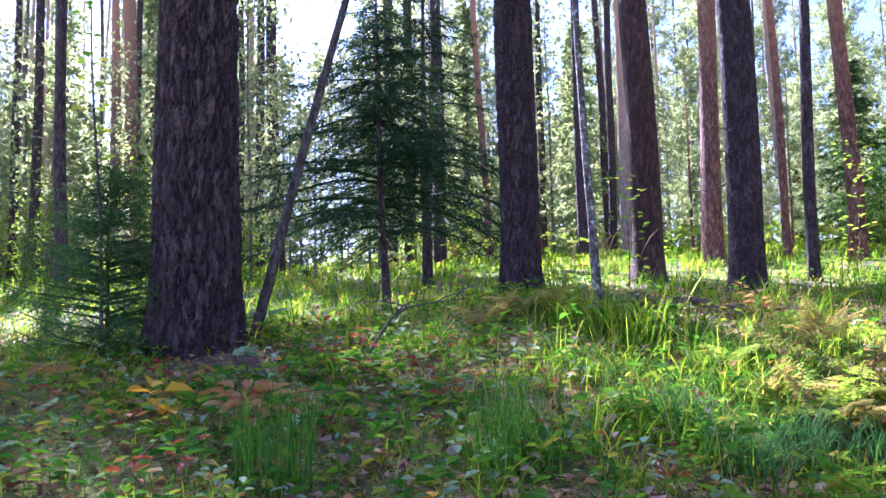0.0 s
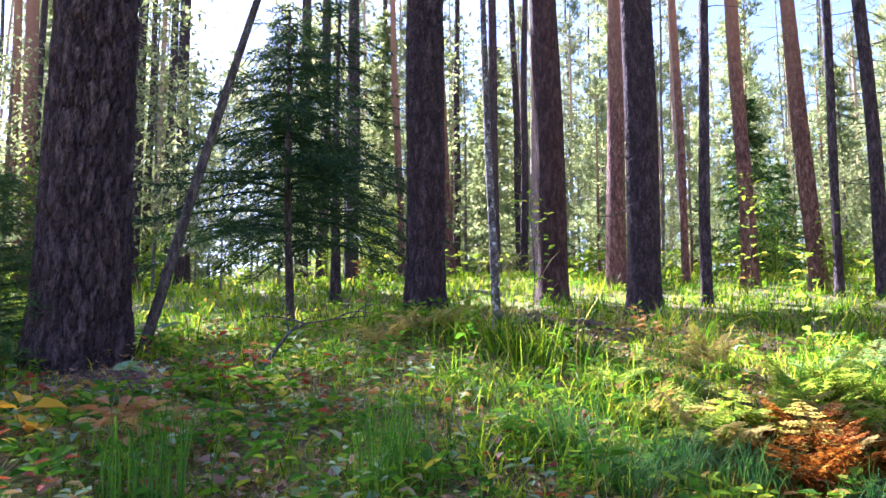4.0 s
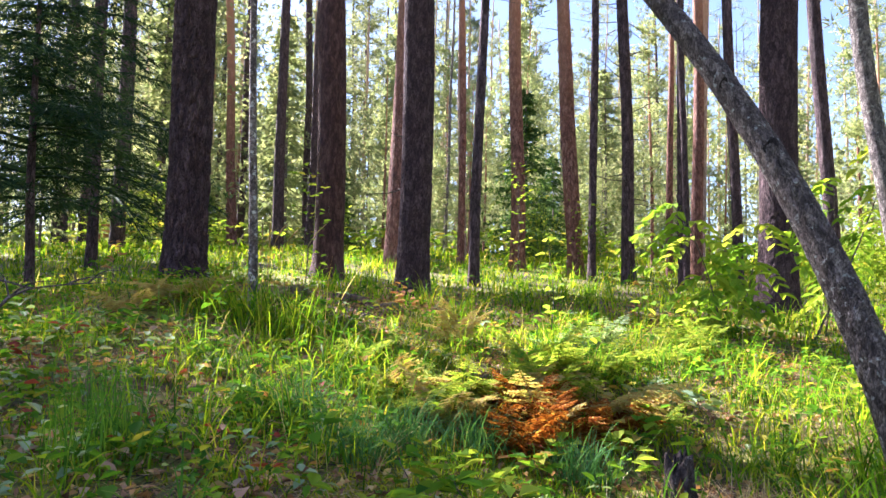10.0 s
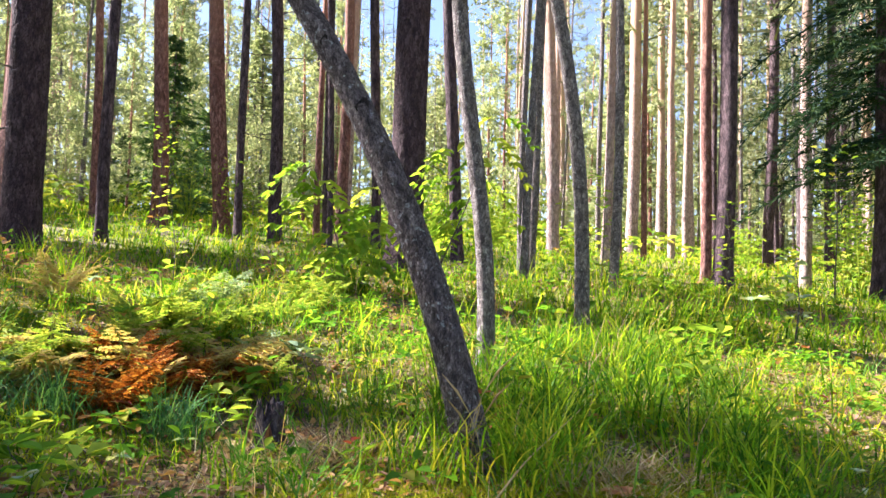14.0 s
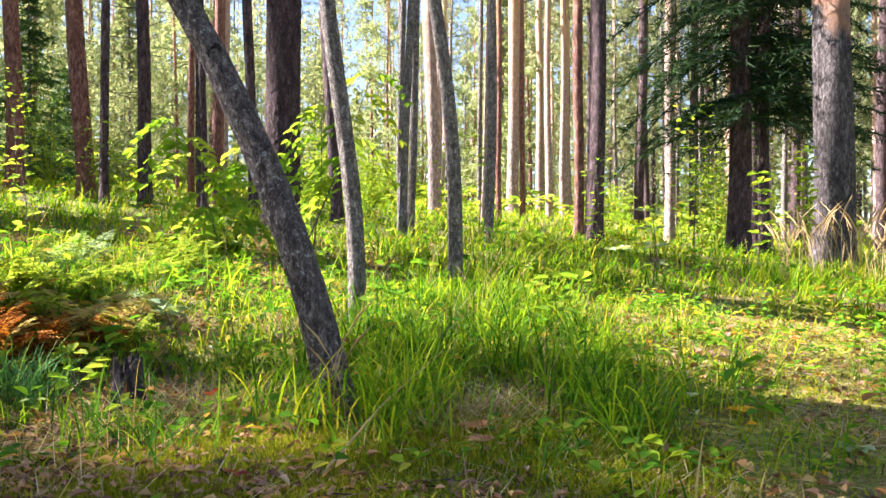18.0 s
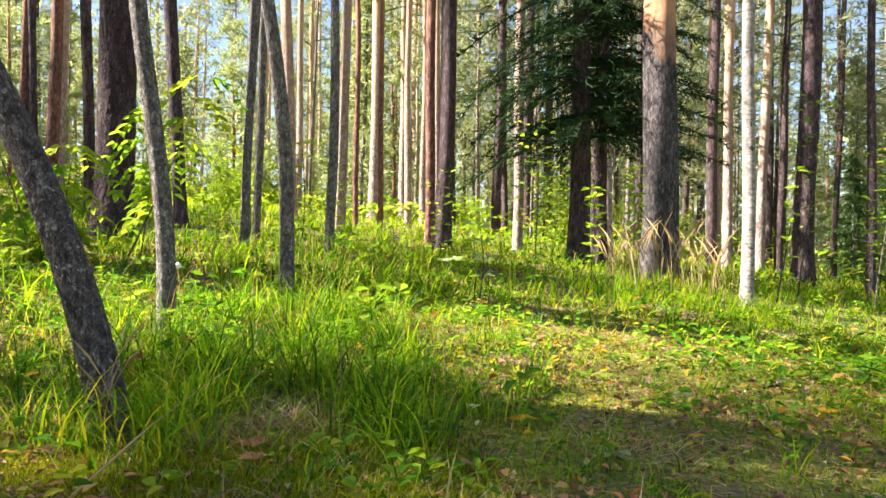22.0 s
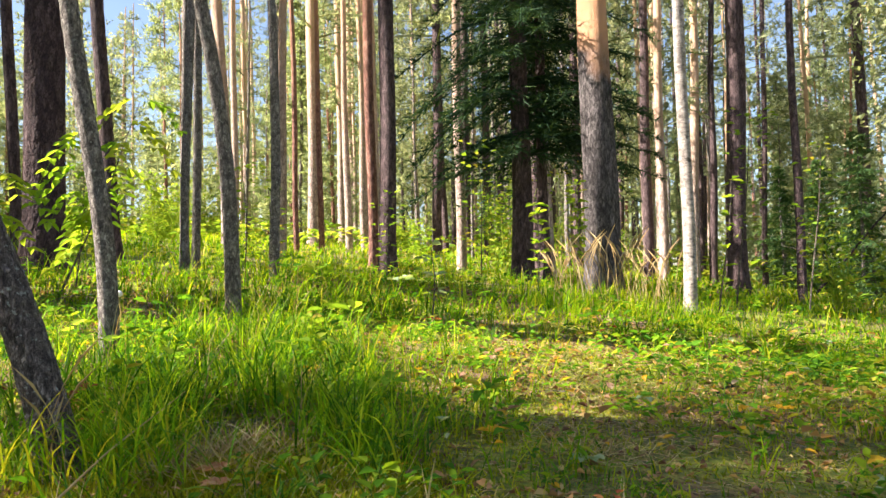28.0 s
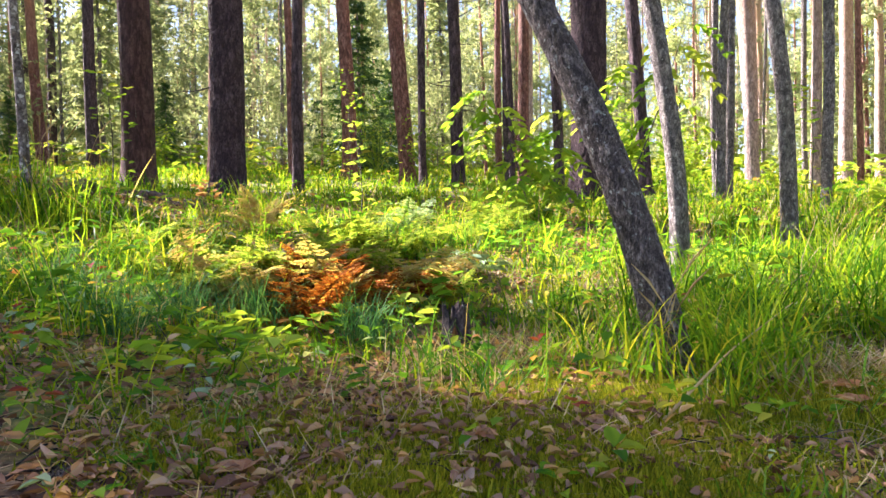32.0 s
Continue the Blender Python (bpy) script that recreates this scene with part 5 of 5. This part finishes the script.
plant(3.19, 5.2, .72, "tall yellow-green forest herb", FERN_GREEN, 7, 3, .08, bare=.3)
plant(.2, 6.6, .5, "small maple sapling turning orange", ORANGE, 9, 2, .07, bare=.4)
plant(4.75, 5.2, 1.05, "young rowan with bright yellow-green leaves", BRIGHT, 6, 3, .12, "young_rowan", lean=(-.25, .15), pinnate=6, bare=.35, stem=.007)
plant(4.95, 5.3, .9, "young rowan with bright yellow-green leaves", BRIGHT, 5, 3, .12, "young_rowan", lean=(.2, -.1), pinnate=6, bare=.3, stem=.007)
plant(5.35, 4.9, 1.6, "young rowan with bright yellow-green leaves", BRIGHT, 6, 2, .12, "young_rowan", lean=(.3, -.25), pinnate=6, bare=.45, stem=.008)
plant(5.7, 5.1, 1.3, "young rowan with bright yellow-green leaves", BRIGHT, 5, 2, .12, "young_rowan", lean=(-.05, -.15), pinnate=6, bare=.3, stem=.007)
plant(10.48, 1.85, 1.4, "young oak sapling with bright leaves", BRIGHT, 9, 6, .12, "oak_sapling", bare=.35, stem=.008)
plant(10.07, 2.26, 1.1, "young oak sapling with bright leaves", BRIGHT, 8, 7, .12, "oak_sapling", bare=.25, stem=.008)
plant(10.03, .18, 1.55, "thin leaning sapling with yellow leaves", BRIGHT, 7, 3, .11, "leafy_sapling", lean=(0, -.12), bare=.25, stem=.012)
plant(12.35, 0, 2.7, "leafy sapling with small yellow-green leaves", SHRUB, 12, 7, .11, "leafy_sapling", lean=(0, -.1), bare=.35, stem=.012, spread_=.3)
plant(12.1, -.9, 2.3, "leafy sapling with small yellow-green leaves", SHRUB, 10, 6, .10, "leafy_sapling", lean=(.05, -.1), bare=.3, stem=.012, spread_=.3)
plant(11.0, 3.3, 1.9, "leafy sapling with small yellow-green leaves", SHRUB, 10, 6, .10, "leafy_sapling", bare=.2, stem=.01, spread_=.25)
plant(9.2, 3.9, 1.0, "leafy sapling with small yellow-green leaves", BRIGHT, 8, 5, .09, "leafy_sapling", bare=.2, stem=.008, spread_=.2)
plant(7.9, 5.0, 1.2, "leafy sapling with small yellow-green leaves", BRIGHT, 9, 6, .09, "leafy_sapling", bare=.2, stem=.008, spread_=.25)
plant(8.8, 5.3, 1.3, "leafy sapling with small yellow-green leaves", SHRUB, 9, 6, .09, "leafy_sapling", bare=.2, stem=.008, spread_=.25)
plant(2.2, 9.4, 1.3, "leafy sapling with small yellow-green leaves", SHRUB, 9, 6, .09, "leafy_sapling", bare=.2, stem=.008, spread_=.25)
plant(6.6, 12.6, 1.9, "leafy sapling with small yellow-green leaves", BRIGHT, 10, 6, .10, "leafy_sapling", bare=.2, stem=.008, spread_=.3)
plant(-2.0, 4.95, 2.4, "thin leafy sapling before the old pine", SHRUB, 9, 3, .08, "leafy_sapling", lean=(-.06, .05), bare=.45, stem=.012)
plant(6.45, 2.2, .65, "pale bare-stemmed sapling with yellow leaves", PALE_GREEN, 4, 4, .10, bare=.4, stem=.007)
plant(6.6, 3.3, .3, "sapling with broad lobed green leaves", BRIGHT, 2, 5, .12, bare=.8)
plant(6.8, 2.65, .25, "seedling with broad pale green leaves", PALE_GREEN, 1, 6, .11, bare=1)
plant(4.87, 2.05, .3, "sapling with broad lobed green leaves", BRIGHT, 1, 6, .13, bare=1)
plant(2.95, 3.3, .24, "seedling with drooping pale green leaves", PALE_GREEN, 2, 7, .07, bare=.85)

# rotten stump
def stump(x, y, r, height, label):
    """A broken stub: furrowed sides, a jagged rim and a hollow top."""
    r2 = np.random.default_rng(77)
    st = thing("stump", x, y, float(ground_z(x, y)), label, "stump")
    k = 34
    th = np.linspace(0, 2 * math.pi, k, endpoint=False)
    rim = height * (.68 + .32 * np.abs(np.sin(th * 1.5 + .6))) + r2.normal(0, .012, k)
    rib = 1 + .10 * np.sin(th * 7) + r2.normal(0, .05, k)
    rows = []
    for f in np.linspace(0, 1, 9):
        rad = r * rib * (1 + .55 * math.exp(-f * 6) - .12 * f) * (1 + r2.normal(0, .02, k))
        rows.append(np.stack([rad * np.cos(th) + .02 * f, rad * np.sin(th) + .03 * f, f * rim - .03 * (f == 0)], -1))
    for shrink, drop in ((.72, .015), (.5, .05), (.1, .07)):
        rows.append(np.stack([r * shrink * rib * np.cos(th) + .02, r * shrink * rib * np.sin(th) + .03, rim * .9 - drop], -1))
    i, j = np.arange(len(rows) - 1)[:, None] * k, np.arange(k)[None]
    q = np.stack([i + j, i + (j + 1) % k, i + k + (j + 1) % k, i + k + j], -1).reshape(-1, 4)
    part("stump_body", mesh("stump_body", np.concatenate(rows), [q], [DEAD_BARK]), st)
    for n_, (a_, ln) in enumerate(((.4, .11), (2.2, .08), (4.1, .13))):
        v, qq = leaves(np.array([[r * 1.25 * math.cos(a_), r * 1.25 * math.sin(a_), .0]]), np.array([[.3 * math.cos(a_), .3 * math.sin(a_), 1.]]), np.array([[math.cos(a_), math.sin(a_), 0]]), np.array([ln]), np.array([.035]), .3)
        part("bark_flake", mesh("bark_flake", v, [qq], [single(ORANGE) if n_ == 0 else single(LITTER)], smooth=False), st)


stump(2.42, 2.79, .055, .2, "small rotten brown stump broken off in the grass")

# fallen twigs
def twig(x, y, az, length, r, label, up=.15, forks=2, seed=1, mat=DRY_WOOD):
    r2 = np.random.default_rng(seed)
    ob = thing("fallen_branch", x, y, float(ground_z(x, y)) + .02, label, "branch", "fallen branches")
    stub(ob, 0, 0, 0, az, length, r, mat, up=up, name="stem")
    for k in range(forks):
        t = r2.uniform(.35, .8)
        stub(ob, math.cos(az) * length * t, math.sin(az) * length * t, up * length * t + .035 * length * math.sin(t * 5 + az), az + r2.choice([-.7, .7]), length * .45, r * .55, mat, up=up + .1, name="side_twig")
    return ob


def bent_branch(path, twigs, r, label, mat=DRY_WOOD):
    """A crooked branch through the given points, with side twigs given as (place on it, way)."""
    x0, y0, z0 = path[0]
    ob = thing("fallen_branch", x0, y0, z0, label, "branch", "fallen branches")
    p = np.array(path) - np.array(path[0])
    t = np.linspace(0, len(p) - 1, 4 * len(p))
    pts = np.stack([np.interp(t, np.arange(len(p)), p[:, k]) for k in range(3)], -1)
    v, q = tube(pts, r * (1.05 - .8 * np.linspace(0, 1, len(pts))), 6)
    stem_ = part("stem", mesh("stem", v, [q], [mat]), ob)
    for place, way in twigs:
        b = np.array([np.interp(place, np.arange(len(p)), p[:, k]) for k in range(3)])
        u = np.linspace(0, 1, 6)[:, None]
        v, q = tube(b + np.array(way) * u + np.array([0, 0, .03]) * np.sin(u * 4), r * .5 * (1.1 - np.linspace(0, 1, 6)), 5)
        part("side_twig", mesh("side_twig", v, [q], [mat]), stem_)


bent_branch(((-.40, 4.71, .34), (-.328, 4.844, .515), (-.219, 5.005, .695), (-.137, 5.111, .746), (.038, 5.219, .778), (.25, 5.32, .80)), ((2, (-.06, .02, .16)), (2, (.22, .15, .12)), (3, (-.45, .1, .04)), (4, (.3, .2, .05)), (4.5, (.2, -.1, .1))), .012, "dry forked branch sticking up from the grass")
twig(4.4, 4.4, radians(20), .8, .008, "pale dry branch lying in the grass", .12, 3, 5)
bent_branch(((2.25, 1.6, -.05), (2.7, 1.75, .06), (3.15, 1.84, .17)), (), .0045, "thin pale dry stalk lying across the grass", STRAW)
twig(5.4, .1, radians(-20), .35, .008, "short dark twig on the ground", .02, 1, 9, ROT_WOOD)

# heaps of turned soil between the pines
def soil_heap(x, y, wide, high, seed):
    r2 = np.random.default_rng(seed)
    heap = Heap()
    for k in range(60):
        px, py = r2.normal(0, wide * .45), r2.normal(0, wide * .3)
        lift_ = high * math.exp(-(px * px + py * py) / (wide * wide * .2))
        rr = r2.uniform(.02, .05)
        t = np.linspace(.05, math.pi - .05, 5)
        c = np.array([px, py, float(ground_z(x + px, y + py) - ground_z(x, y)) + lift_ * .7])
        v, q = tube(np.stack([0 * t + r2.normal(0, .004, 5), 0 * t + r2.normal(0, .004, 5), -rr * np.cos(t) * .7], -1) + c, rr * np.sin(t) * r2.uniform(.7, 1.2), 7)
        heap.add(v, f4=q)
    ob = thing("soil_heap", x, y, float(ground_z(x, y)), "small heap of dark turned soil on the grass", "soil heap", "heaps of soil")
    tagged(part("mound", heap.build("mound", SOIL), ob), kind="stuff")


soil_heap(1.5, 5.95, .28, .12, 1)
soil_heap(2.0, 6.3, .34, .08, 2)
soil_heap(2.3, 6.2, .22, .07, 3)

# pale caps
cap = thing("mushroom", 4.6, 3.56, float(ground_z(4.6, 3.56)), "white round mushroom cap on a thin stalk", "mushroom")
v, q = tube(np.array([[0, 0, 0], [.01, 0, .15], [.0, .01, .25]]), [.006, .005, .004], 6)
part("stalk", mesh("stalk", v, [q], [STRAW]), cap)
s = np.linspace(0, math.pi, 8)
v, q = tube(np.stack([0 * s, 0 * s + .01, .265 - .022 * np.cos(s)], -1), .026 * np.sin(s) + .0005, 12)
part("cap", mesh("cap", v, [q], [WHITE]), cap)


# tall dry grass before the thick pine
def culms(x, y, count, height, wide, mat, label, seed):
    r2 = np.random.default_rng(seed)
    heap = Heap()
    for k in range(count):
        h, az, px, py = height * r2.uniform(.6, 1.1), r2.normal(.3, 1.1), r2.normal(0, wide), r2.normal(0, wide)
        t = np.linspace(0, 1, 6)
        gz = float(ground_z(x + px, y + py)) - float(ground_z(x, y))
        pts = np.stack([px + math.cos(az) * .35 * h * t ** 2, py + math.sin(az) * .35 * h * t ** 2, gz + h * (t - .15 * t ** 3)], -1)
        v, q = tube(pts, np.array([.0035, .0035, .003, .003, .010, .0015]) * min(1, height / .75) ** 2, 3)
        heap.add(v, f4=q)
    ob = thing("reed_grass", x, y, float(ground_z(x, y)), label, "grass clump", "clumps of tall dry grass")
    part("culm_clump", heap.build("culm_clump", mat, False), ob)


culms(9.0, 1.65, 34, .9, .16, STRAW, "tall dry straw-coloured reed grass", 1)
culms(9.7, 1.3, 40, 1.0, .2, STRAW, "tall dry straw-coloured reed grass", 2)
culms(10.4, .95, 30, .9, .2, STRAW, "tall dry straw-coloured reed grass", 3)
culms(1.3, 6.2, 9, .6, .15, STRAW, "tall dry straw-coloured reed grass", 4)
culms(2.7, 2.0, 5, .55, .04, STRAW, "dry grass stalks leaning on the crooked trunk", 5)


# flakes of bark and pine cones on the bare soil
m = 1500
x, y = rng.normal(1.45, .6, m), rng.normal(1.9, .42, m)
az = rng.random(m) * 6.28
v, q = leaves(np.stack([x, y, ground_z(x, y) + rng.uniform(.012, .04, m)], -1), np.stack([np.cos(az), np.sin(az), rng.normal(0, .25, m)], -1),
              np.array([[0, 0, 1.]]) + rng.normal(0, .35, (m, 3)), rng.uniform(.018, .06, m), rng.uniform(.010, .026, m), .3)
tagged(new("bark_flakes", mesh("bark_flakes", v, [q], [LITTER])), "brown and pinkish bark flakes strewn on the soil", "bark litter", kind="stuff")


def pine_cone(x, y, size, az):
    ob = thing("pine_cone", x, y, float(ground_z(x, y)) + size * .35, "small dark open pine cone on the soil", "pine cone", "pine cones")
    t = np.linspace(0, 1, 7)
    prof = size * .36 * np.sin(np.clip(t * 2.6 + .35, 0, math.pi)) + .001
    way = np.array([math.cos(az), math.sin(az), .1])
    v, q = tube(way * ((t - .5) * size)[:, None], prof * .6, 8)
    part("core", mesh("core", v, [q], [ROT_WOOD]), ob)
    m = 46
    u = (np.arange(m) + .5) / m
    th = np.arange(m) * 2.4
    a = np.array([-way[1], way[0], 0])
    b = np.cross(way, a)
    rad = np.cos(th)[:, None] * a + np.sin(th)[:, None] * b
    base = way * ((u - .5) * size)[:, None] + rad * (np.interp(u, t, prof) * .4)[:, None]
    v, q = leaves(base, rad + way * .8, np.tile(way, (m, 1)), np.full(m, size * .30), np.full(m, size * .24), .3)
    part("scales", mesh("scales", v, [q], [DRY_WOOD], smooth=False), ob)


for k, (x, y) in enumerate(((1.08, 2.15), (1.95, 2.32), (1.32, 1.9), (1.7, 2.05), (.95, 1.95), (2.15, 1.9), (1.5, 1.7))):
    pine_cone(x, y, .042 + .004 * (k % 3), k * 1.7)

# small twigs and bark crumbs in the litter
heap = Heap()
for k in range(420):
    az, d = radians(rng.uniform(-70, 10)), rng.uniform(1.2, 3.4)
    x, y = .75 - math.sin(az) * d, .3 + math.cos(az) * d
    if rng.random() < float(cover(np.array(x), np.array(y))) * .9:
        continue
    a, ln = rng.random() * 6.28, rng.uniform(.05, .2)
    z = float(ground_z(x, y)) + rng.uniform(.008, .03)
    t = np.linspace(-.5, .5, 4)
    v, q = tube(np.stack([x + math.cos(a) * ln * t, y + math.sin(a) * ln * t, z + .006 * np.sin(t * 6 + a)], -1), np.full(4, rng.uniform(.0008, .0026)), 5)
    heap.add(v, f4=q)
tagged(new("twig_litter", heap.build("twig_litter", ROT_WOOD)), "small dark twigs and bark crumbs on the soil", "twig litter", kind="stuff")


# tussocks and clumps of single kinds of grass
def tussock(x, y, r, count, height, width, mat, label, upright=.6, low=.1):
    z = float(ground_z(x, y))
    px, py = x + rng.normal(0, r, count), y + rng.normal(0, r, count)
    h = height * rng.uniform(.55, 1.1, count)
    if upright < .6:
        v, f3, f4 = arching(px, py, h * 1.25, width * rng.uniform(.7, 1.2, count), .6 if upright > -1 else 1.55, 2.2 if upright > -1 else 1.9)
    else:
        v, f3, f4 = blades(px, py, h, width * rng.uniform(.7, 1.2, count), h * rng.uniform(low, 1.6 - upright, count))
    ob = new("grass_tussock", mesh("grass_tussock", v - np.array([x, y, z]), [f3, f4], [mat]))
    ob.location = (x, y, z)
    tagged(ob, label, "grass clump", kind="stuff")


for x, y in ((1.56, 3.45), (1.84, 3.4), (1.3, 3.3), (2.15, 3.05), (1.15, 3.7)):
    tussock(x, y, .07, 190, .24, .0045, BLUE_SEDGE, "bluish green sedge tussock in the shade", -.2, .4)
for x, y in ((-.5, 2.96), (-.35, 2.85), (.39, 3.2), (.3, 3.0)):
    tussock(x, y, .06, 60, .42, .005, SEDGE, "dark upright rushes standing in the grass", 1.2)
for x, y in ((3.05, 1.85), (3.2, 2.05), (3.5, 2.2), (3.75, 1.9), (3.45, 1.4), (2.66, 2.1), (4.0, 1.6), (4.6, 2.0), (4.2, 2.2), (3.3, 2.6), (2.75, 1.75), (2.95, 1.95), (3.3, 1.15), (3.75, 2.75), (4.4, 2.9), (4.9, 2.5)):
    tussock(x, y, .09, 80, .32, .008, FRESH, "lush arching grass round the leaning trunk", -.4, .5)
for x, y in ((8.7, 1.75), (9.1, 1.45), (9.5, 1.1), (8.9, .4), (1.0, 5.35), (1.2, 5.0), (1.5, 5.2), (6.1, 3.0), (5.3, 2.9)):
    tussock(x, y, .16, 110, .32, .008, GRASS, "bright clump of sunlit grass", .5)
for x, y in ((2.2, 2.7), (2.65, 2.75), (2.95, 1.2), (2.1, 2.4), (1.3, 1.7), (1.75, 2.0), (2.05, 1.55), (1.5, 2.25), (2.5, 1.3), (2.8, .95), (2.98, 1.6), (3.06, 1.5), (3.9, .5), (1.1, 2.1)):
    tussock(x, y, .12, 150, .16, .0036, STRAW, "flattened tuft of dry grass", -1.6, 1.2)

for x, y in ((2.95, 1.58), (3.06, 1.68), (2.9, 1.72), (3.12, 1.5), (2.55, 2.55), (2.3, 2.6), (2.7, 2.5)):
    tussock(x, y, .07, 150, .2, .0042, STRAW, "sprawling tuft of dry brown grass", -1.6, 1.2)

# broad-leaved herbs round the red ferns and the stump
for k, (x, y) in enumerate(((2.26, 3.3), (2.15, 3.2), (1.85, 3.75), (1.45, 3.4), (1.66, 2.65), (1.5, 2.75), (2.45, 3.2), (2.6, 3.3), (1.75, 2.9), (1.95, 3.05), (2.3, 2.95), (1.35, 2.9), (1.2, 2.6), (2.75, 3.1), (1.6, 3.0))):
    plant(x, y, .10 + .02 * (k % 4), "low herb with broad yellow-green leaves", (BRIGHT, HERB)[k % 2], 2, 4, .085, "broad_leaved_herb", bare=.7, stem=.003, spread_=.05)
# red and yellow leaves on the herb-rich floor
for k, (x, y) in enumerate(((-.55, 4.8), (-.3, 4.2), (0, 4.25), (.1, 5.0), (-.49, 4.5), (-1.3, 4.2), (-.9, 2.9), (.15, 3.9))):
    plant(x, y, .12 + .03 * (k % 3), "seedling with red autumn leaves", RED, 2, 4, .06, bare=.7, stem=.003)
plant(-1.12, 3.6, .16, "yellow withered maple seedling", YELLOW, 2, 4, .13, bare=.6, stem=.003)
plant(-1.1, 5.5, .16, "seedling with broad pale green leaves", PALE_GREEN, 1, 7, .13, bare=1)
for x, y in ((-2.6, 4.7), (-2.9, 4.9), (-2.4, 4.3)):
    plant(x, y, .2, "low seedling with spread salmon-orange leaves", ORANGE, 2, 7, .09, spread_=.1, bare=.7)


# single large fallen leaves
def fallen_leaf(x, y, size, mat, label, az):
    z = float(ground_z(x, y)) + .035
    ob = thing("fallen_leaf", x, y, z, label, "leaf", "large fallen leaves")
    heap = Heap()
    for a in (-1.1, -.55, 0, .55, 1.1):
        w = np.array([[math.cos(az + a), math.sin(az + a), .15]])
        v, q = leaves(np.zeros((1, 3)), w, np.array([[0, 0, 1.]]), np.array([size * (1 - .3 * abs(a))]), np.array([size * .5]), .15)
        heap.add(v + np.array([0, 0, abs(a) * .002]), f4=q)
    part("blade", heap.build("blade", mat, False), ob)


fallen_leaf(3.76, .87, .11, YELLOW, "large yellow maple leaf on the grass", .4)
fallen_leaf(2.93, 1.5, .10, ORANGE, "large brown-orange leaf on the dry grass", 2.2)
fallen_leaf(2.8, 1.42, .09, ORANGE, "large brown-orange leaf on the dry grass", 1.2)
fallen_leaf(3.68, .48, .11, PALE_GREEN, "large pale green leaf on the ground", 3.0)
fallen_leaf(2.35, 2.35, .07, ORANGE, "large brown-orange leaf on the dry grass", 4.0)
fallen_leaf(5.2, -.2, .10, YELLOW, "large yellow maple leaf on the grass", 5.0)
fallen_leaf(-.35, 2.6, .08, ORANGE, "large brown-orange leaf on the ground", .9)
fallen_leaf(.1, 2.75, .07, YELLOW, "large yellow leaf on the ground", 2.9)
fallen_leaf(1.25, 1.75, .08, ORANGE, "large brown-orange leaf on the soil", 1.9)
fallen_leaf(1.75, 1.7, .07, ORANGE, "large brown-orange leaf on the soil", 5.2)

r5 = np.random.default_rng(55)
for k in range(26):
    fx, fy = ((1.6, 1.8), (2.4, 2.3), (5.4, .5), (4.2, .2), (-.6, 3.1), (.2, 2.9))[k % 6]
    fallen_leaf(fx + r5.normal(0, .45), fy + r5.normal(0, .3), r5.uniform(.04, .075), (LITTER, LITTER, ORANGE, STRAW)[k % 4], "curled brown fallen leaf on the ground", r5.random() * 6.28)
for k in range(9):
    fx, fy = ((1.5, 1.75), (2.3, 1.6), (5.2, .35))[k % 3]
    twig(fx + r5.normal(0, .4), fy + r5.normal(0, .25), r5.random() * 6.28, r5.uniform(.25, .5), .0032, "thin grey twig lying on the litter", .02, 1, 20 + k)

# leaning dead branch in the eastern wood
deadb = thing("leaning_branch", 15.9, -1.3, float(ground_z(15.9, -1.3)), "dark dead branch leaning between the trunks", "branch")
stub(deadb, 0, 0, .3, radians(-74), 2.2, .03, ROT_WOOD, up=1.0, name="stem")
capb = thing("mushroom", 8.4, -.75, float(ground_z(8.4, -.75)), "pale mushroom cap in the grass", "mushroom")
v, q = tube(np.stack([0 * s, 0 * s, .07 - .02 * np.cos(s)], -1), .032 * np.sin(s) + .0005, 12)
part("cap", mesh("cap", v, [q], [WHITE]), capb)
v, q = tube(np.array([[0, 0, -.02], [0, 0, .03], [0, 0, .07]]), [.008, .007, .007], 8)
part("stalk", mesh("stalk", v, [q], [WHITE]), capb)
